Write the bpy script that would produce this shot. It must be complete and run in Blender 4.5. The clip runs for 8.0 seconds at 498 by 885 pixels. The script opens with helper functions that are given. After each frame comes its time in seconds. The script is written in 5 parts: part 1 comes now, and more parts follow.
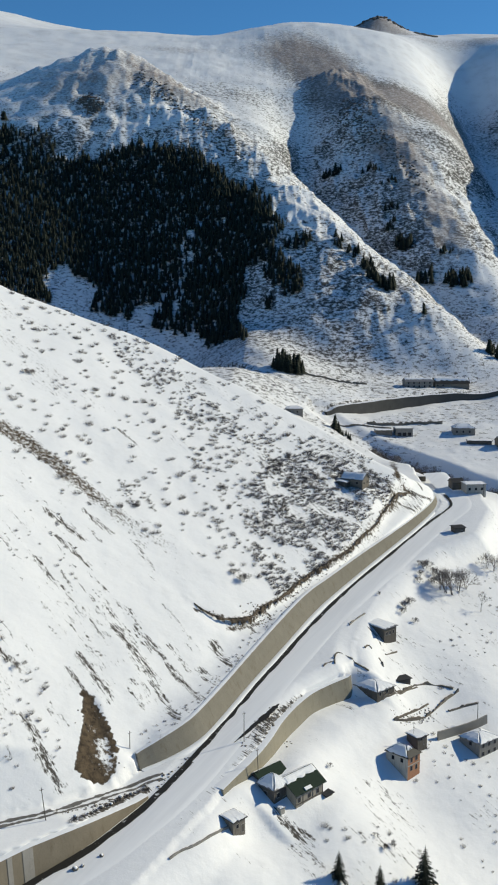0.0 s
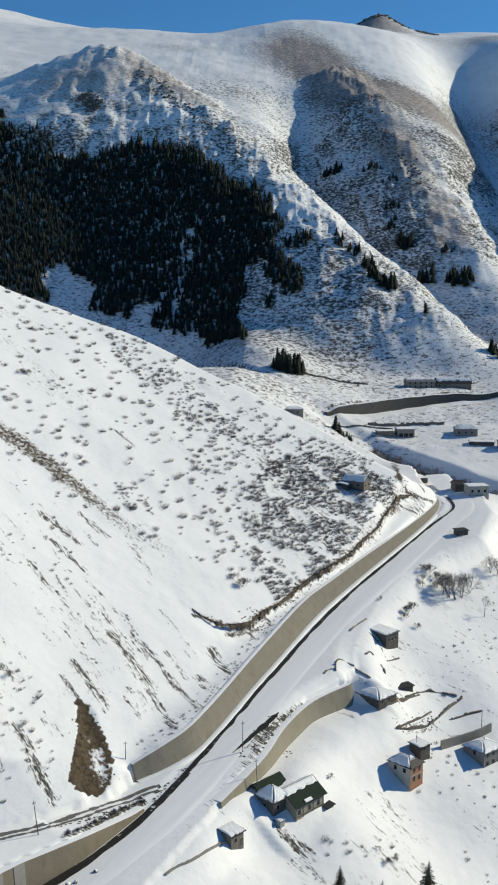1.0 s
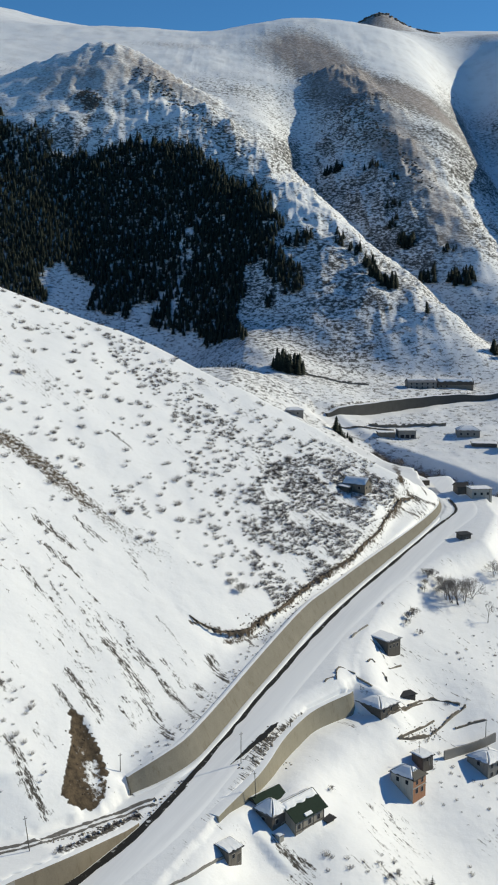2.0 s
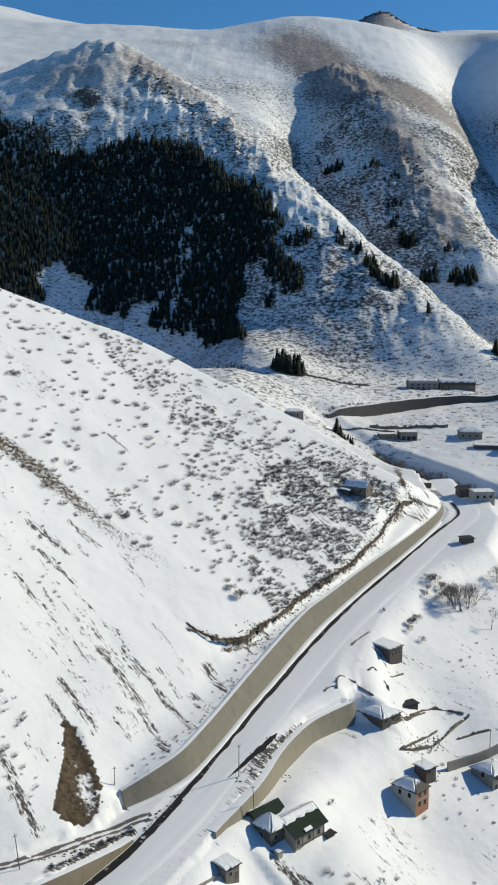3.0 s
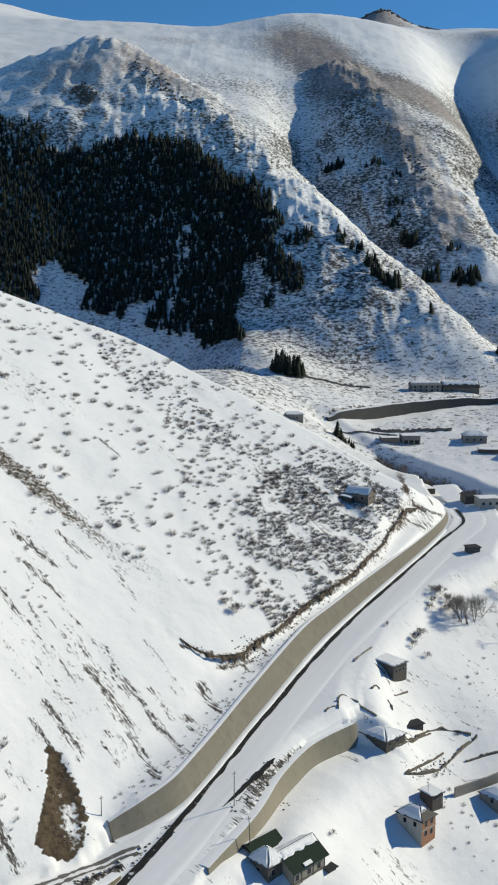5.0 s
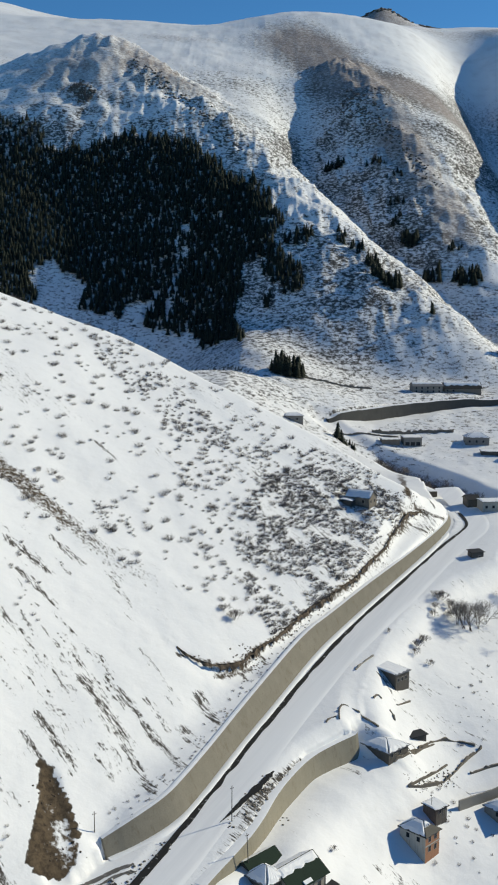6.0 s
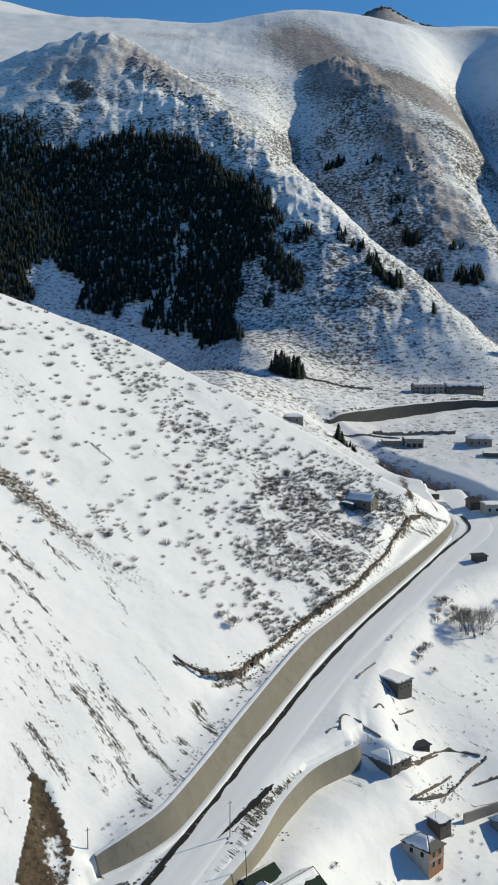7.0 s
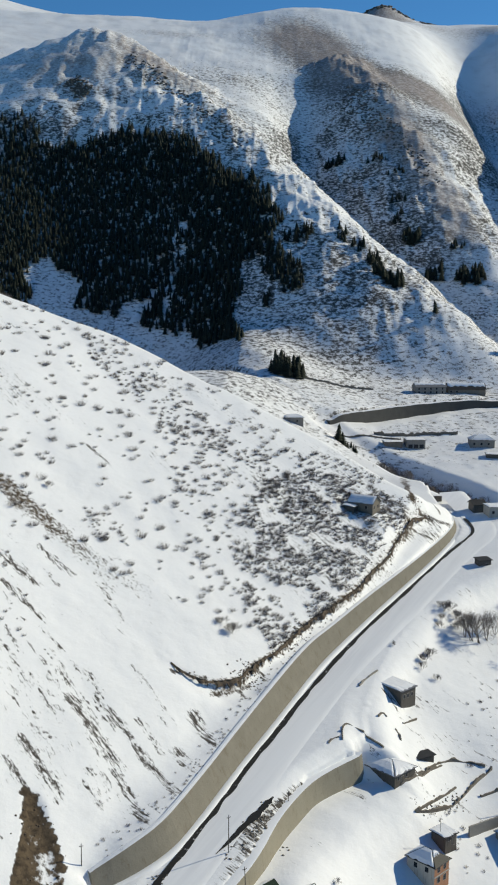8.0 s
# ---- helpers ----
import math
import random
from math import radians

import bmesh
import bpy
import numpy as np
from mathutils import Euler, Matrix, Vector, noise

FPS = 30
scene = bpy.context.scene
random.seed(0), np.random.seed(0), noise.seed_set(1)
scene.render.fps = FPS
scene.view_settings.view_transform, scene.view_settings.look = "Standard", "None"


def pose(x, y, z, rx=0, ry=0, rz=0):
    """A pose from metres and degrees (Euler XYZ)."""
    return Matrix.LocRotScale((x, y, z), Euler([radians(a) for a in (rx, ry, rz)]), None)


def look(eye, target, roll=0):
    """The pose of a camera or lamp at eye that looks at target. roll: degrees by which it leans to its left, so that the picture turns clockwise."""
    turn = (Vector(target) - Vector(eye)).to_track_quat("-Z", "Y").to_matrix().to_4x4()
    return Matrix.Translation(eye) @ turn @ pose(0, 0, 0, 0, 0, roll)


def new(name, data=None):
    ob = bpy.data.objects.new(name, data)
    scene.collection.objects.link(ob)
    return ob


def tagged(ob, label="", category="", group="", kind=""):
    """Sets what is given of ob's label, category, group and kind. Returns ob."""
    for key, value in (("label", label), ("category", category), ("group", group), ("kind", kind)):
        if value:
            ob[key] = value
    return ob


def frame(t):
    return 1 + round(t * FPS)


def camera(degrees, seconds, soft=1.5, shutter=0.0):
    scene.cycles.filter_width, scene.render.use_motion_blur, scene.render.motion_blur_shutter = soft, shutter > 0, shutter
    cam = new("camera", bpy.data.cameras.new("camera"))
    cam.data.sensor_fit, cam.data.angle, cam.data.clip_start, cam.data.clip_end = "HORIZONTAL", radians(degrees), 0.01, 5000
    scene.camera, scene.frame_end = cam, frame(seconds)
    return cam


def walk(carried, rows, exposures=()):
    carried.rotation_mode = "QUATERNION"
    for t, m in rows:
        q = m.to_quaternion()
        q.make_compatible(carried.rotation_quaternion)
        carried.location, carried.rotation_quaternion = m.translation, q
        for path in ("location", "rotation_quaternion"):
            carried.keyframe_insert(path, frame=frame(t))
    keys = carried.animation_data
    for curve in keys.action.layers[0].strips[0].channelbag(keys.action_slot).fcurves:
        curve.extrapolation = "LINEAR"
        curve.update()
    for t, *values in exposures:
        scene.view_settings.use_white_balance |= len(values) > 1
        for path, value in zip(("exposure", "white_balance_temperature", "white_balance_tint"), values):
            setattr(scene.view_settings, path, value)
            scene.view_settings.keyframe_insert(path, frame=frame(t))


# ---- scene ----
cam = camera(27.0, 8.0, soft=2.0)
PATH = [
    (0.0, (0.000, 0.000, 110.000), (0.000, 99.144, 96.947), 0.000),
    (0.5, (0.122, 3.393, 109.974), (0.113, 102.532, 96.883), 0.025),
    (1.0, (0.264, 6.872, 109.950), (0.249, 106.007, 96.830), 0.051),
    (1.5, (0.423, 10.425, 109.924), (0.405, 109.558, 96.785), 0.078),
    (3.0, (0.959, 21.419, 109.826), (0.945, 120.550, 96.672), 0.159),
    (3.5, (1.143, 25.157, 109.781), (1.136, 124.289, 96.631), 0.186),
    (4.0, (1.323, 28.915, 109.727), (1.324, 128.047, 96.585), 0.212),
    (4.5, (1.494, 32.679, 109.662), (1.507, 131.813, 96.530), 0.236),
    (6.0, (1.917, 43.903, 109.388), (1.976, 143.040, 96.282), 0.300),
    (6.5, (2.014, 47.583, 109.264), (2.092, 146.721, 96.162), 0.317),
    (7.0, (2.082, 51.215, 109.121), (2.180, 150.353, 96.019), 0.331),
    (7.5, (2.116, 54.787, 108.958), (2.238, 153.924, 95.849), 0.343),
    (8.0, (2.113, 58.287, 108.772), (2.259, 157.423, 95.651), 0.351),
]
walk(cam, [(t, look(eye, target, roll)) for t, eye, target, roll in PATH])

# ---- light: low winter sun from beyond on the right, clear sky ----
SUN_AZIMUTH, SUN_HEIGHT = radians(66), radians(29)
world = bpy.data.worlds.new("sky")
scene.world = world
world.use_nodes = True
wn = world.node_tree.nodes
sky = wn.new("ShaderNodeTexSky")
sky.sky_type = "NISHITA"
sky.sun_disc = False
sky.sun_elevation, sky.sun_rotation = SUN_HEIGHT, SUN_AZIMUTH
sky.altitude, sky.air_density, sky.dust_density, sky.ozone_density = 1500, 1.0, 0.0, 1.2
wn["Background"].inputs["Strength"].default_value = 0.070
tint = wn.new("ShaderNodeMix")
tint.data_type, tint.blend_type = "RGBA", "MULTIPLY"
tint.inputs[0].default_value = 1.0
tint.inputs[7].default_value = (0.43, 0.98, 1.40, 1)
world.node_tree.links.new(sky.outputs["Color"], tint.inputs[6])
world.node_tree.links.new(tint.outputs[2], wn["Background"].inputs["Color"])

sun = new("sun", bpy.data.lights.new("sun", "SUN"))
sun.data.energy, sun.data.angle, sun.data.color = 4.1, radians(0.53), (1.0, 0.935, 0.715)
sun.matrix_world = look((0, 0, 0), (-math.cos(SUN_HEIGHT) * math.sin(SUN_AZIMUTH), -math.cos(SUN_HEIGHT) * math.cos(SUN_AZIMUTH), -math.sin(SUN_HEIGHT)))

# ---- materials ----
class Nodes:
    """A small helper to write node materials in few lines."""

    def __init__(self, name):
        self.mat = bpy.data.materials.new(name)
        self.mat.use_nodes = True
        self.tree = self.mat.node_tree
        self.bsdf = self.tree.nodes["Principled BSDF"]

    def add(self, kind, **inputs):
        n = self.tree.nodes.new(kind)
        for key, value in inputs.items():
            self.put(n.inputs[key.replace("_", " ")], value)
        return n

    def put(self, socket, value):
        if isinstance(value, bpy.types.NodeSocket):
            self.tree.links.new(value, socket)
        elif isinstance(value, tuple) and len(value) == 3 and socket.type == "RGBA":
            socket.default_value = (*value, 1)
        else:
            socket.default_value = value

    def place(self, scale=(1, 1, 1), turn=0.0):
        tc = self.tree.nodes.new("ShaderNodeTexCoord")
        mp = self.add("ShaderNodeMapping", Scale=scale)
        rot = self.add("ShaderNodeMapping", Rotation=(0, 0, turn))
        self.put(rot.inputs["Vector"], tc.outputs["Object"])
        self.put(mp.inputs["Vector"], rot.outputs["Vector"])
        return mp.outputs["Vector"]

    def noise(self, scale, detail=4.0, rough=0.55, at=None, distortion=0.0):
        n = self.add("ShaderNodeTexNoise", Scale=scale, Detail=detail, Roughness=rough, Distortion=distortion)
        self.put(n.inputs["Vector"], at if at is not None else self.place())
        return n.outputs["Fac"]

    def math(self, op, a, b=0.0, clamp=False):
        n = self.tree.nodes.new("ShaderNodeMath")
        n.operation, n.use_clamp = op, clamp
        self.put(n.inputs[0], a)
        self.put(n.inputs[1], b)
        return n.outputs[0]

    def span(self, value, a, b, c=0.0, d=1.0):
        n = self.tree.nodes.new("ShaderNodeMapRange")
        n.interpolation_type = "SMOOTHSTEP"
        for key, v in zip(("Value", "From Min", "From Max", "To Min", "To Max"), (value, a, b, c, d)):
            self.put(n.inputs[key], v)
        return n.outputs["Result"]

    def mix(self, fac, a, b):
        n = self.tree.nodes.new("ShaderNodeMix")
        n.data_type = "RGBA"
        self.put(n.inputs[0], fac)
        self.put(n.inputs[6], a)
        self.put(n.inputs[7], b)
        return n.outputs[2]

    def attr(self, name):
        n = self.tree.nodes.new("ShaderNodeAttribute")
        n.attribute_name = name
        return n.outputs["Fac"]

    def random(self):
        return self.tree.nodes.new("ShaderNodeObjectInfo").outputs["Random"]

    def island(self):
        return self.tree.nodes.new("ShaderNodeNewGeometry").outputs["Random Per Island"]

    def bump(self, height, strength=0.5, distance=0.1):
        n = self.add("ShaderNodeBump", Strength=strength, Distance=distance, Height=height)
        self.put(self.bsdf.inputs["Normal"], n.outputs["Normal"])

    def done(self, colour, rough=0.7, metal=0.0):
        self.put(self.bsdf.inputs["Base Color"], colour)
        self.put(self.bsdf.inputs["Roughness"], rough)
        self.put(self.bsdf.inputs["Metallic"], metal)
        self.bsdf.inputs["Specular IOR Level"].default_value = 0.25
        return self.mat


def ground_material():
    m = Nodes("snowy_ground")
    bare, far, brown = m.attr("bare"), m.attr("far"), m.attr("brown")
    fine = m.noise(0.9, 8, 0.62)
    flat = m.noise(0.30, 9, 0.68, m.place((1, 1, 2.2)), 0.3)
    wash = m.noise(1.25, 6, 0.65, m.place((1, 0.11, 0.4), radians(-48)), 0.3)
    lump = m.math("MULTIPLY", brown, 0.65)
    fine = m.math("ADD", m.math("MULTIPLY", fine, m.math("ADD", 0.25, lump)), m.math("MULTIPLY", wash, m.math("SUBTRACT", 0.75, lump)))
    tuft = m.math("ADD", m.math("MULTIPLY", fine, m.math("SUBTRACT", 1.0, far)), m.math("MULTIPLY", flat, far))
    cut = m.math("SUBTRACT", m.math("ADD", tuft, m.math("MULTIPLY", bare, 0.75)), 0.78)
    cut = m.math("ADD", cut, m.math("MULTIPLY", m.math("SUBTRACT", m.noise(2.4, 5, 0.6, m.place((1, 0.2, 0.6), radians(-48))), 0.5), 0.38))
    soft = m.math("MULTIPLY", brown, m.math("ADD", 0.05, m.math("MULTIPLY", far, 0.17)))
    mask = m.span(cut, m.math("SUBTRACT", -0.05, soft), m.math("ADD", 0.10, soft))
    big = m.noise(0.02, 5)
    earth = m.mix(m.noise(1.7, 6, 0.7), (0.028, 0.026, 0.024), (0.125, 0.110, 0.095))
    heath = m.mix(m.noise(0.5, 6, 0.7), (0.028, 0.029, 0.030), (0.115, 0.105, 0.095))
    soil = m.mix(far, earth, heath)
    dusty = m.mix(m.noise(0.16, 7, 0.7), (0.145, 0.115, 0.106), (0.31, 0.262, 0.244))
    clay = m.mix(m.span(m.noise(0.55, 8, 0.72), 0.3, 0.7), (0.034, 0.025, 0.017), (0.140, 0.102, 0.064))
    clay = m.mix(m.span(m.noise(3.5, 4, 0.6), 0.5, 0.75, 0.0, 0.7), clay, (0.03, 0.022, 0.015))
    soil = m.mix(brown, soil, m.mix(far, clay, dusty))
    snow = m.mix(big, (0.80, 0.805, 0.82), (0.89, 0.89, 0.895))
    dusted = m.mix(m.math("MULTIPLY", m.span(m.noise(0.06, 6, 0.6), 0.42, 0.75), m.math("MULTIPLY", far, 0.35)), snow, (0.50, 0.48, 0.47))
    colour = m.mix(mask, dusted, soil)
    crust = m.math("MULTIPLY", m.span(m.noise(0.22, 7, 0.68), 0.5, 0.72), m.math("MULTIPLY", m.math("SUBTRACT", 1.0, far), 0.20))
    colour = m.mix(crust, colour, m.mix(mask, (0.66, 0.655, 0.65), soil))
    h = m.math("ADD", m.noise(0.45, 6, 0.6), m.math("MULTIPLY", mask, -0.15))
    h = m.math("ADD", h, m.math("MULTIPLY", m.noise(2.1, 5, 0.6), 0.18))
    m.bump(h, 0.32, 0.4)
    return m.done(colour, m.mix(mask, (0.55, 0.55, 0.55), (0.95, 0.95, 0.95)))


def road_material():
    m = Nodes("packed_road_snow")
    lines = m.noise(0.55, 5, 0.6, m.place((1, 0.03, 0.3), radians(27)))
    spot = m.noise(0.8, 7, 0.65)
    big = m.noise(0.05, 4)
    c = m.mix(m.span(lines, 0.35, 0.7), (0.90, 0.90, 0.905), (0.83, 0.83, 0.84))
    c = m.mix(m.span(big, 0.4, 0.7, 0.0, 0.5), c, (0.88, 0.88, 0.885))
    c = m.mix(m.span(spot, 0.64, 0.80, 0.0, 0.3), c, (0.40, 0.40, 0.42))
    m.bump(lines, 0.3, 0.08)
    return m.done(c, 0.6)


# near-black strip colour, broken by patches of snow
def dark_strip_material():
    m = Nodes("dark_strip")
    c = m.mix(m.noise(1.1, 7, 0.7), (0.010, 0.010, 0.010), (0.035, 0.033, 0.030))
    c = m.mix(m.span(m.noise(0.5, 8, 0.7), 0.60, 0.66), c, (0.62, 0.62, 0.63))
    m.bump(m.noise(6, 4), 0.4, 0.02)
    return m.done(c, 0.7)


def concrete_material(name, a, b, stain, scale=0.25):
    m = Nodes(name)
    tall = m.place((1, 1, 0.3))
    c = m.mix(m.noise(scale, 7, 0.65), a, b)
    c = m.mix(m.span(m.noise(0.55, 6, 0.7, tall), 0.52, 0.72, 0.0, 0.55), c, stain)
    c = m.mix(m.span(m.noise(2.6, 6, 0.7), 0.55, 0.7, 0.0, 0.35), c, tuple(0.55 * k for k in stain))
    m.bump(m.noise(1.8, 7, 0.7), 0.5, 0.12)
    return m.done(c, 0.9)


def snow_material(name="roof_snow"):
    m = Nodes(name)
    c = m.mix(m.noise(0.7, 5), (0.80, 0.805, 0.82), (0.89, 0.89, 0.895))
    m.bump(m.noise(0.9, 5, 0.6), 0.3, 0.15)
    return m.done(c, 0.55)


def wall_paint(name, a, b, scale=1.3, rough=0.85):
    """Plaster, block or timber walls: mottled between two tones, streaked from above."""
    m = Nodes(name)
    c = m.mix(m.noise(scale, 7, 0.65), a, b)
    c = m.mix(m.span(m.noise(2.2, 5, 0.6, m.place((1, 1, 0.15))), 0.5, 0.75, 0.0, 0.5), c, tuple(0.5 * k for k in a))
    m.bump(m.noise(5, 5, 0.6), 0.3, 0.03)
    return m.done(c, rough)


def leaf_material(name, a, b):
    m = Nodes(name)
    c = m.mix(m.island(), a, b)
    c = m.mix(m.span(m.noise(0.9, 5), 0.45, 0.7, 0.0, 0.6), c, tuple(0.5 * k for k in a))
    return m.done(c, 0.85)


SNOW_GROUND = ground_material()
ROAD_SNOW = road_material()
DARK_STRIP = dark_strip_material()
WALL_TAN = concrete_material("shotcrete", (0.17, 0.155, 0.122), (0.265, 0.245, 0.20), (0.145, 0.118, 0.082))
WALL_LANE = concrete_material("yellowish_concrete", (0.23, 0.208, 0.158), (0.325, 0.298, 0.232), (0.18, 0.148, 0.10))
WALL_BROWN = concrete_material("brown_shotcrete", (0.19, 0.158, 0.112), (0.29, 0.245, 0.178), (0.15, 0.112, 0.07))
WALL_PALE = concrete_material("pale_concrete", (0.27, 0.25, 0.215), (0.38, 0.355, 0.315), (0.2, 0.175, 0.14))
MUD = concrete_material("frozen_mud", (0.07, 0.065, 0.06), (0.20, 0.19, 0.18), (0.40, 0.40, 0.40), 1.2)
WALL_GREY = concrete_material("grey_concrete", (0.22, 0.205, 0.18), (0.33, 0.31, 0.275), (0.14, 0.125, 0.105))
# shade on the wall across the valley is put into this darker concrete
WALL_SHADED = concrete_material("shaded_concrete", (0.055, 0.055, 0.052), (0.10, 0.098, 0.09), (0.05, 0.046, 0.04))
SNOW = snow_material()


# ---- terrain: ridges, slopes and the cut for the road, as heights over the plan ----
def hash2(i, j, seed):
    n = (i * 374761393 + j * 668265263 + seed * 974634777) & 0xFFFFFFFF
    n = ((n ^ (n >> 13)) * 1274126177) & 0xFFFFFFFF
    return ((n ^ (n >> 16)) & 0xFFFF) / 65535.0


def vnoise(x, y, seed=0):
    """Smooth value noise, -1 to 1."""
    xi, yi = np.floor(x).astype(np.int64), np.floor(y).astype(np.int64)
    fx, fy = x - xi, y - yi
    fx, fy = fx * fx * fx * (fx * (fx * 6 - 15) + 10), fy * fy * fy * (fy * (fy * 6 - 15) + 10)
    a, b = hash2(xi, yi, seed), hash2(xi + 1, yi, seed)
    c, d = hash2(xi, yi + 1, seed), hash2(xi + 1, yi + 1, seed)
    return 2 * ((a + (b - a) * fx) * (1 - fy) + (c + (d - c) * fx) * fy) - 1


def fbm(x, y, size, octaves=4, seed=0, ridged=False):
    out, amp, total = 0.0, 1.0, 0.0
    for k in range(octaves):
        n = vnoise(x / size + 17.3 * k, y / size - 9.1 * k, seed + k)
        out = out + amp * (1 - 2 * np.abs(n) if ridged else n)
        total += amp
        amp, size = amp * 0.5, size * 0.47
    return out / total


def smax(a, b, k):
    h = np.clip(0.5 + 0.5 * (a - b) / k, 0, 1)
    return b + (a - b) * h + k * h * (1 - h)


def smin(a, b, k):
    return -smax(-a, -b, k)


def step(x, a, b):
    t = np.clip((x - a) / (b - a), 0, 1)
    return t * t * (3 - 2 * t)


def along(x, y, nodes):
    """Nearest point of a polyline of (x, y, value): signed distance (right positive), value there, length along it."""
    best = np.full(np.shape(x), 1e9)
    side, val, run = np.zeros(np.shape(x)), np.zeros(np.shape(x)), np.zeros(np.shape(x))
    length = 0.0
    for (ax, ay, av), (bx, by, bv) in zip(nodes[:-1], nodes[1:]):
        dx, dy = bx - ax, by - ay
        ll = math.hypot(dx, dy)
        s = np.clip(((x - ax) * dx + (y - ay) * dy) / ll ** 2, 0, 1)
        px, py = x - ax - s * dx, y - ay - s * dy
        d = np.hypot(px, py)
        near = d < best
        best = np.where(near, d, best)
        sign = np.where(px * dy - py * dx >= 0, 1.0, -1.0)
        side = np.where(near, sign * d, side)
        val, run = np.where(near, av + s * (bv - av), val), np.where(near, length + s * ll, run)
        length += ll
    return side, val, run


def along_near(x, y, nodes, reach):
    """The same, worked out only near the polyline: far from it the distance is reach and the value 0."""
    xs, ys = [p[0] for p in nodes], [p[1] for p in nodes]
    d, v = np.full(np.shape(x), float(reach)), np.zeros(np.shape(x))
    k = (x > min(xs) - reach) & (x < max(xs) + reach) & (y > min(ys) - reach) & (y < max(ys) + reach)
    if np.any(k):
        d[k], v[k] = along(x[k], y[k], nodes)[:2]
    return d, v


def ridge(x, y, nodes, slope, soft):
    """The highest of the slopes that fall away from each stretch of a crest of (x, y, z)."""
    best = np.full(np.shape(x), -1e9)
    for (ax, ay, az), (bx, by, bz) in zip(nodes[:-1], nodes[1:]):
        dx, dy = bx - ax, by - ay
        s = np.clip(((x - ax) * dx + (y - ay) * dy) / (dx * dx + dy * dy), 0, 1)
        d = np.hypot(x - ax - s * dx, y - ay - s * dy)
        best = smax(best, az + s * (bz - az) - slope * (np.sqrt(d * d + soft * soft) - soft), 12)
    return best


CREST_A = [(-420, 940, 190), (-283, 1010, 278), (-240, 1035, 301), (-209, 1045, 326), (-180, 1052, 344), (-145, 1058, 353), (-116, 1052, 346), (-93, 1040, 330), (-70, 1015, 307), (-50, 985, 285), (-21, 950, 258), (-0, 925, 239), (23, 890, 215), (47, 850, 188), (69, 815, 160), (92, 785, 134), (123, 752, 108), (150, 728, 85), (164, 705, 67)]
CREST_B = [(96, 1150, 359), (122, 1080, 309), (138, 1010, 261), (155, 960, 217), (171, 915, 179), (181, 880, 151), (192, 850, 127), (201, 800, 98), (209, 740, 71)]
GULLY = [(30, 1220, 0), (48, 1120, 6), (55, 1050, 34), (74, 980, 66), (95, 900, 80), (145, 800, 80)]
CREST_C = [(440, 1500, 520), (372, 1250, 395), (332, 1010, 272), (312, 860, 150), (300, 760, 95)]
CREST_SPUR = [(-420, 400, 0), (-150, 470, 0), (-86, 484, 0), (-52, 488, 0), (0, 473, 0), (30, 461, 0), (56, 447, 0), (70, 443, 0), (79, 447, 0), (92, 453, 0), (150, 475, 0), (300, 475, 0)]
# left edge of the road, with the height of the lower wall beside it
ROAD_EDGE = [(-140, 95, 9), (-80, 168, 8.6), (-52.1, 202.7, 8.0), (-36.7, 217.4, 5.4), (-31.3, 225, 3.4), (-23.3, 236.6, 0.4), (-13.5, 256.5, 0.4), (-8.0, 269, 0.4), (1.5, 291, 0.4), (10.4, 310.5, 0.4), (29.5, 351.2, 0.4), (57.8, 398.5, 0.4), (78.4, 433, 0.4), (86, 443, 0.4), (89, 452, 0.4), (88, 463, 0.4), (86.5, 478, 0.4), (85, 500, 0.4)]
# foot of the slope and of the upper wall, with the wall's height over the road
TOE = [(-150, 112, 9), (-85, 188, 8.6), (-58, 219.5, 7.6), (-45, 228.5, 5.4), (-33.5, 238.8, 3.0), (-29.5, 245.5, 3.0), (-27.8, 247.9, 3.8), (-20.8, 252.4, 5.0), (-13.2, 260.2, 5.5), (-8.6, 269.6, 5.6), (-2.6, 284, 5.5), (2.5, 295.8, 5.8), (11, 314.5, 6.3), (22.3, 340.5, 6.3), (30.2, 354.8, 5.4), (42, 375.2, 5.0), (57.8, 401.4, 4.1), (70.5, 423, 3.5), (79.5, 439.8, 3.1), (83.5, 450.8, 2.6), (84.5, 461.4, 2.0), (83.5, 478, 1.0), (82, 500, 0.5)]
WALL_FROM = sum(math.dist(p[:2], q[:2]) for p, q in zip(TOE[:6], TOE[1:7])) - 0.5
# outer shoulder of the road, with the drop of the wall below it, and how far its top lies under the road
SHOULDER = [(-120, 70, 0.5), (-30, 193, 0.8), (-12, 228, 0.8), (-4, 242.4, 1.6), (0, 248.6, 3.2), (5.5, 258.7, 4.2), (9.7, 271.5, 5.4), (14.05, 280.4, 5.8), (18.5, 288.2, 5.5), (24.2, 294.2, 5.9), (30.9, 300, 6.4), (31.3, 301.4, 4.6), (31.9, 304.5, 1.9), (32.6, 310, 0.6), (33, 316, 0.3), (36.5, 329, 0.2), (45.5, 353, 0.2), (58, 377, 0.2), (75, 398, 0.2), (92, 411, 0.3), (104, 440, 0.5), (106, 470, 0.8)]
SAG = [0.3, 0.3, 0.3, 0.5, 0.6, 0.8, 1.5, 2.0, 2.6, 3.2, 3.8, 3.6, 3.0, 2.0, 1.0, 0.5, 0.3, 0.3, 0.3, 0.3, 0.3, 0.3]
SHOULDER_RUN = np.cumsum([0] + [math.dist(p[:2], q[:2]) for p, q in zip(SHOULDER, SHOULDER[1:])])
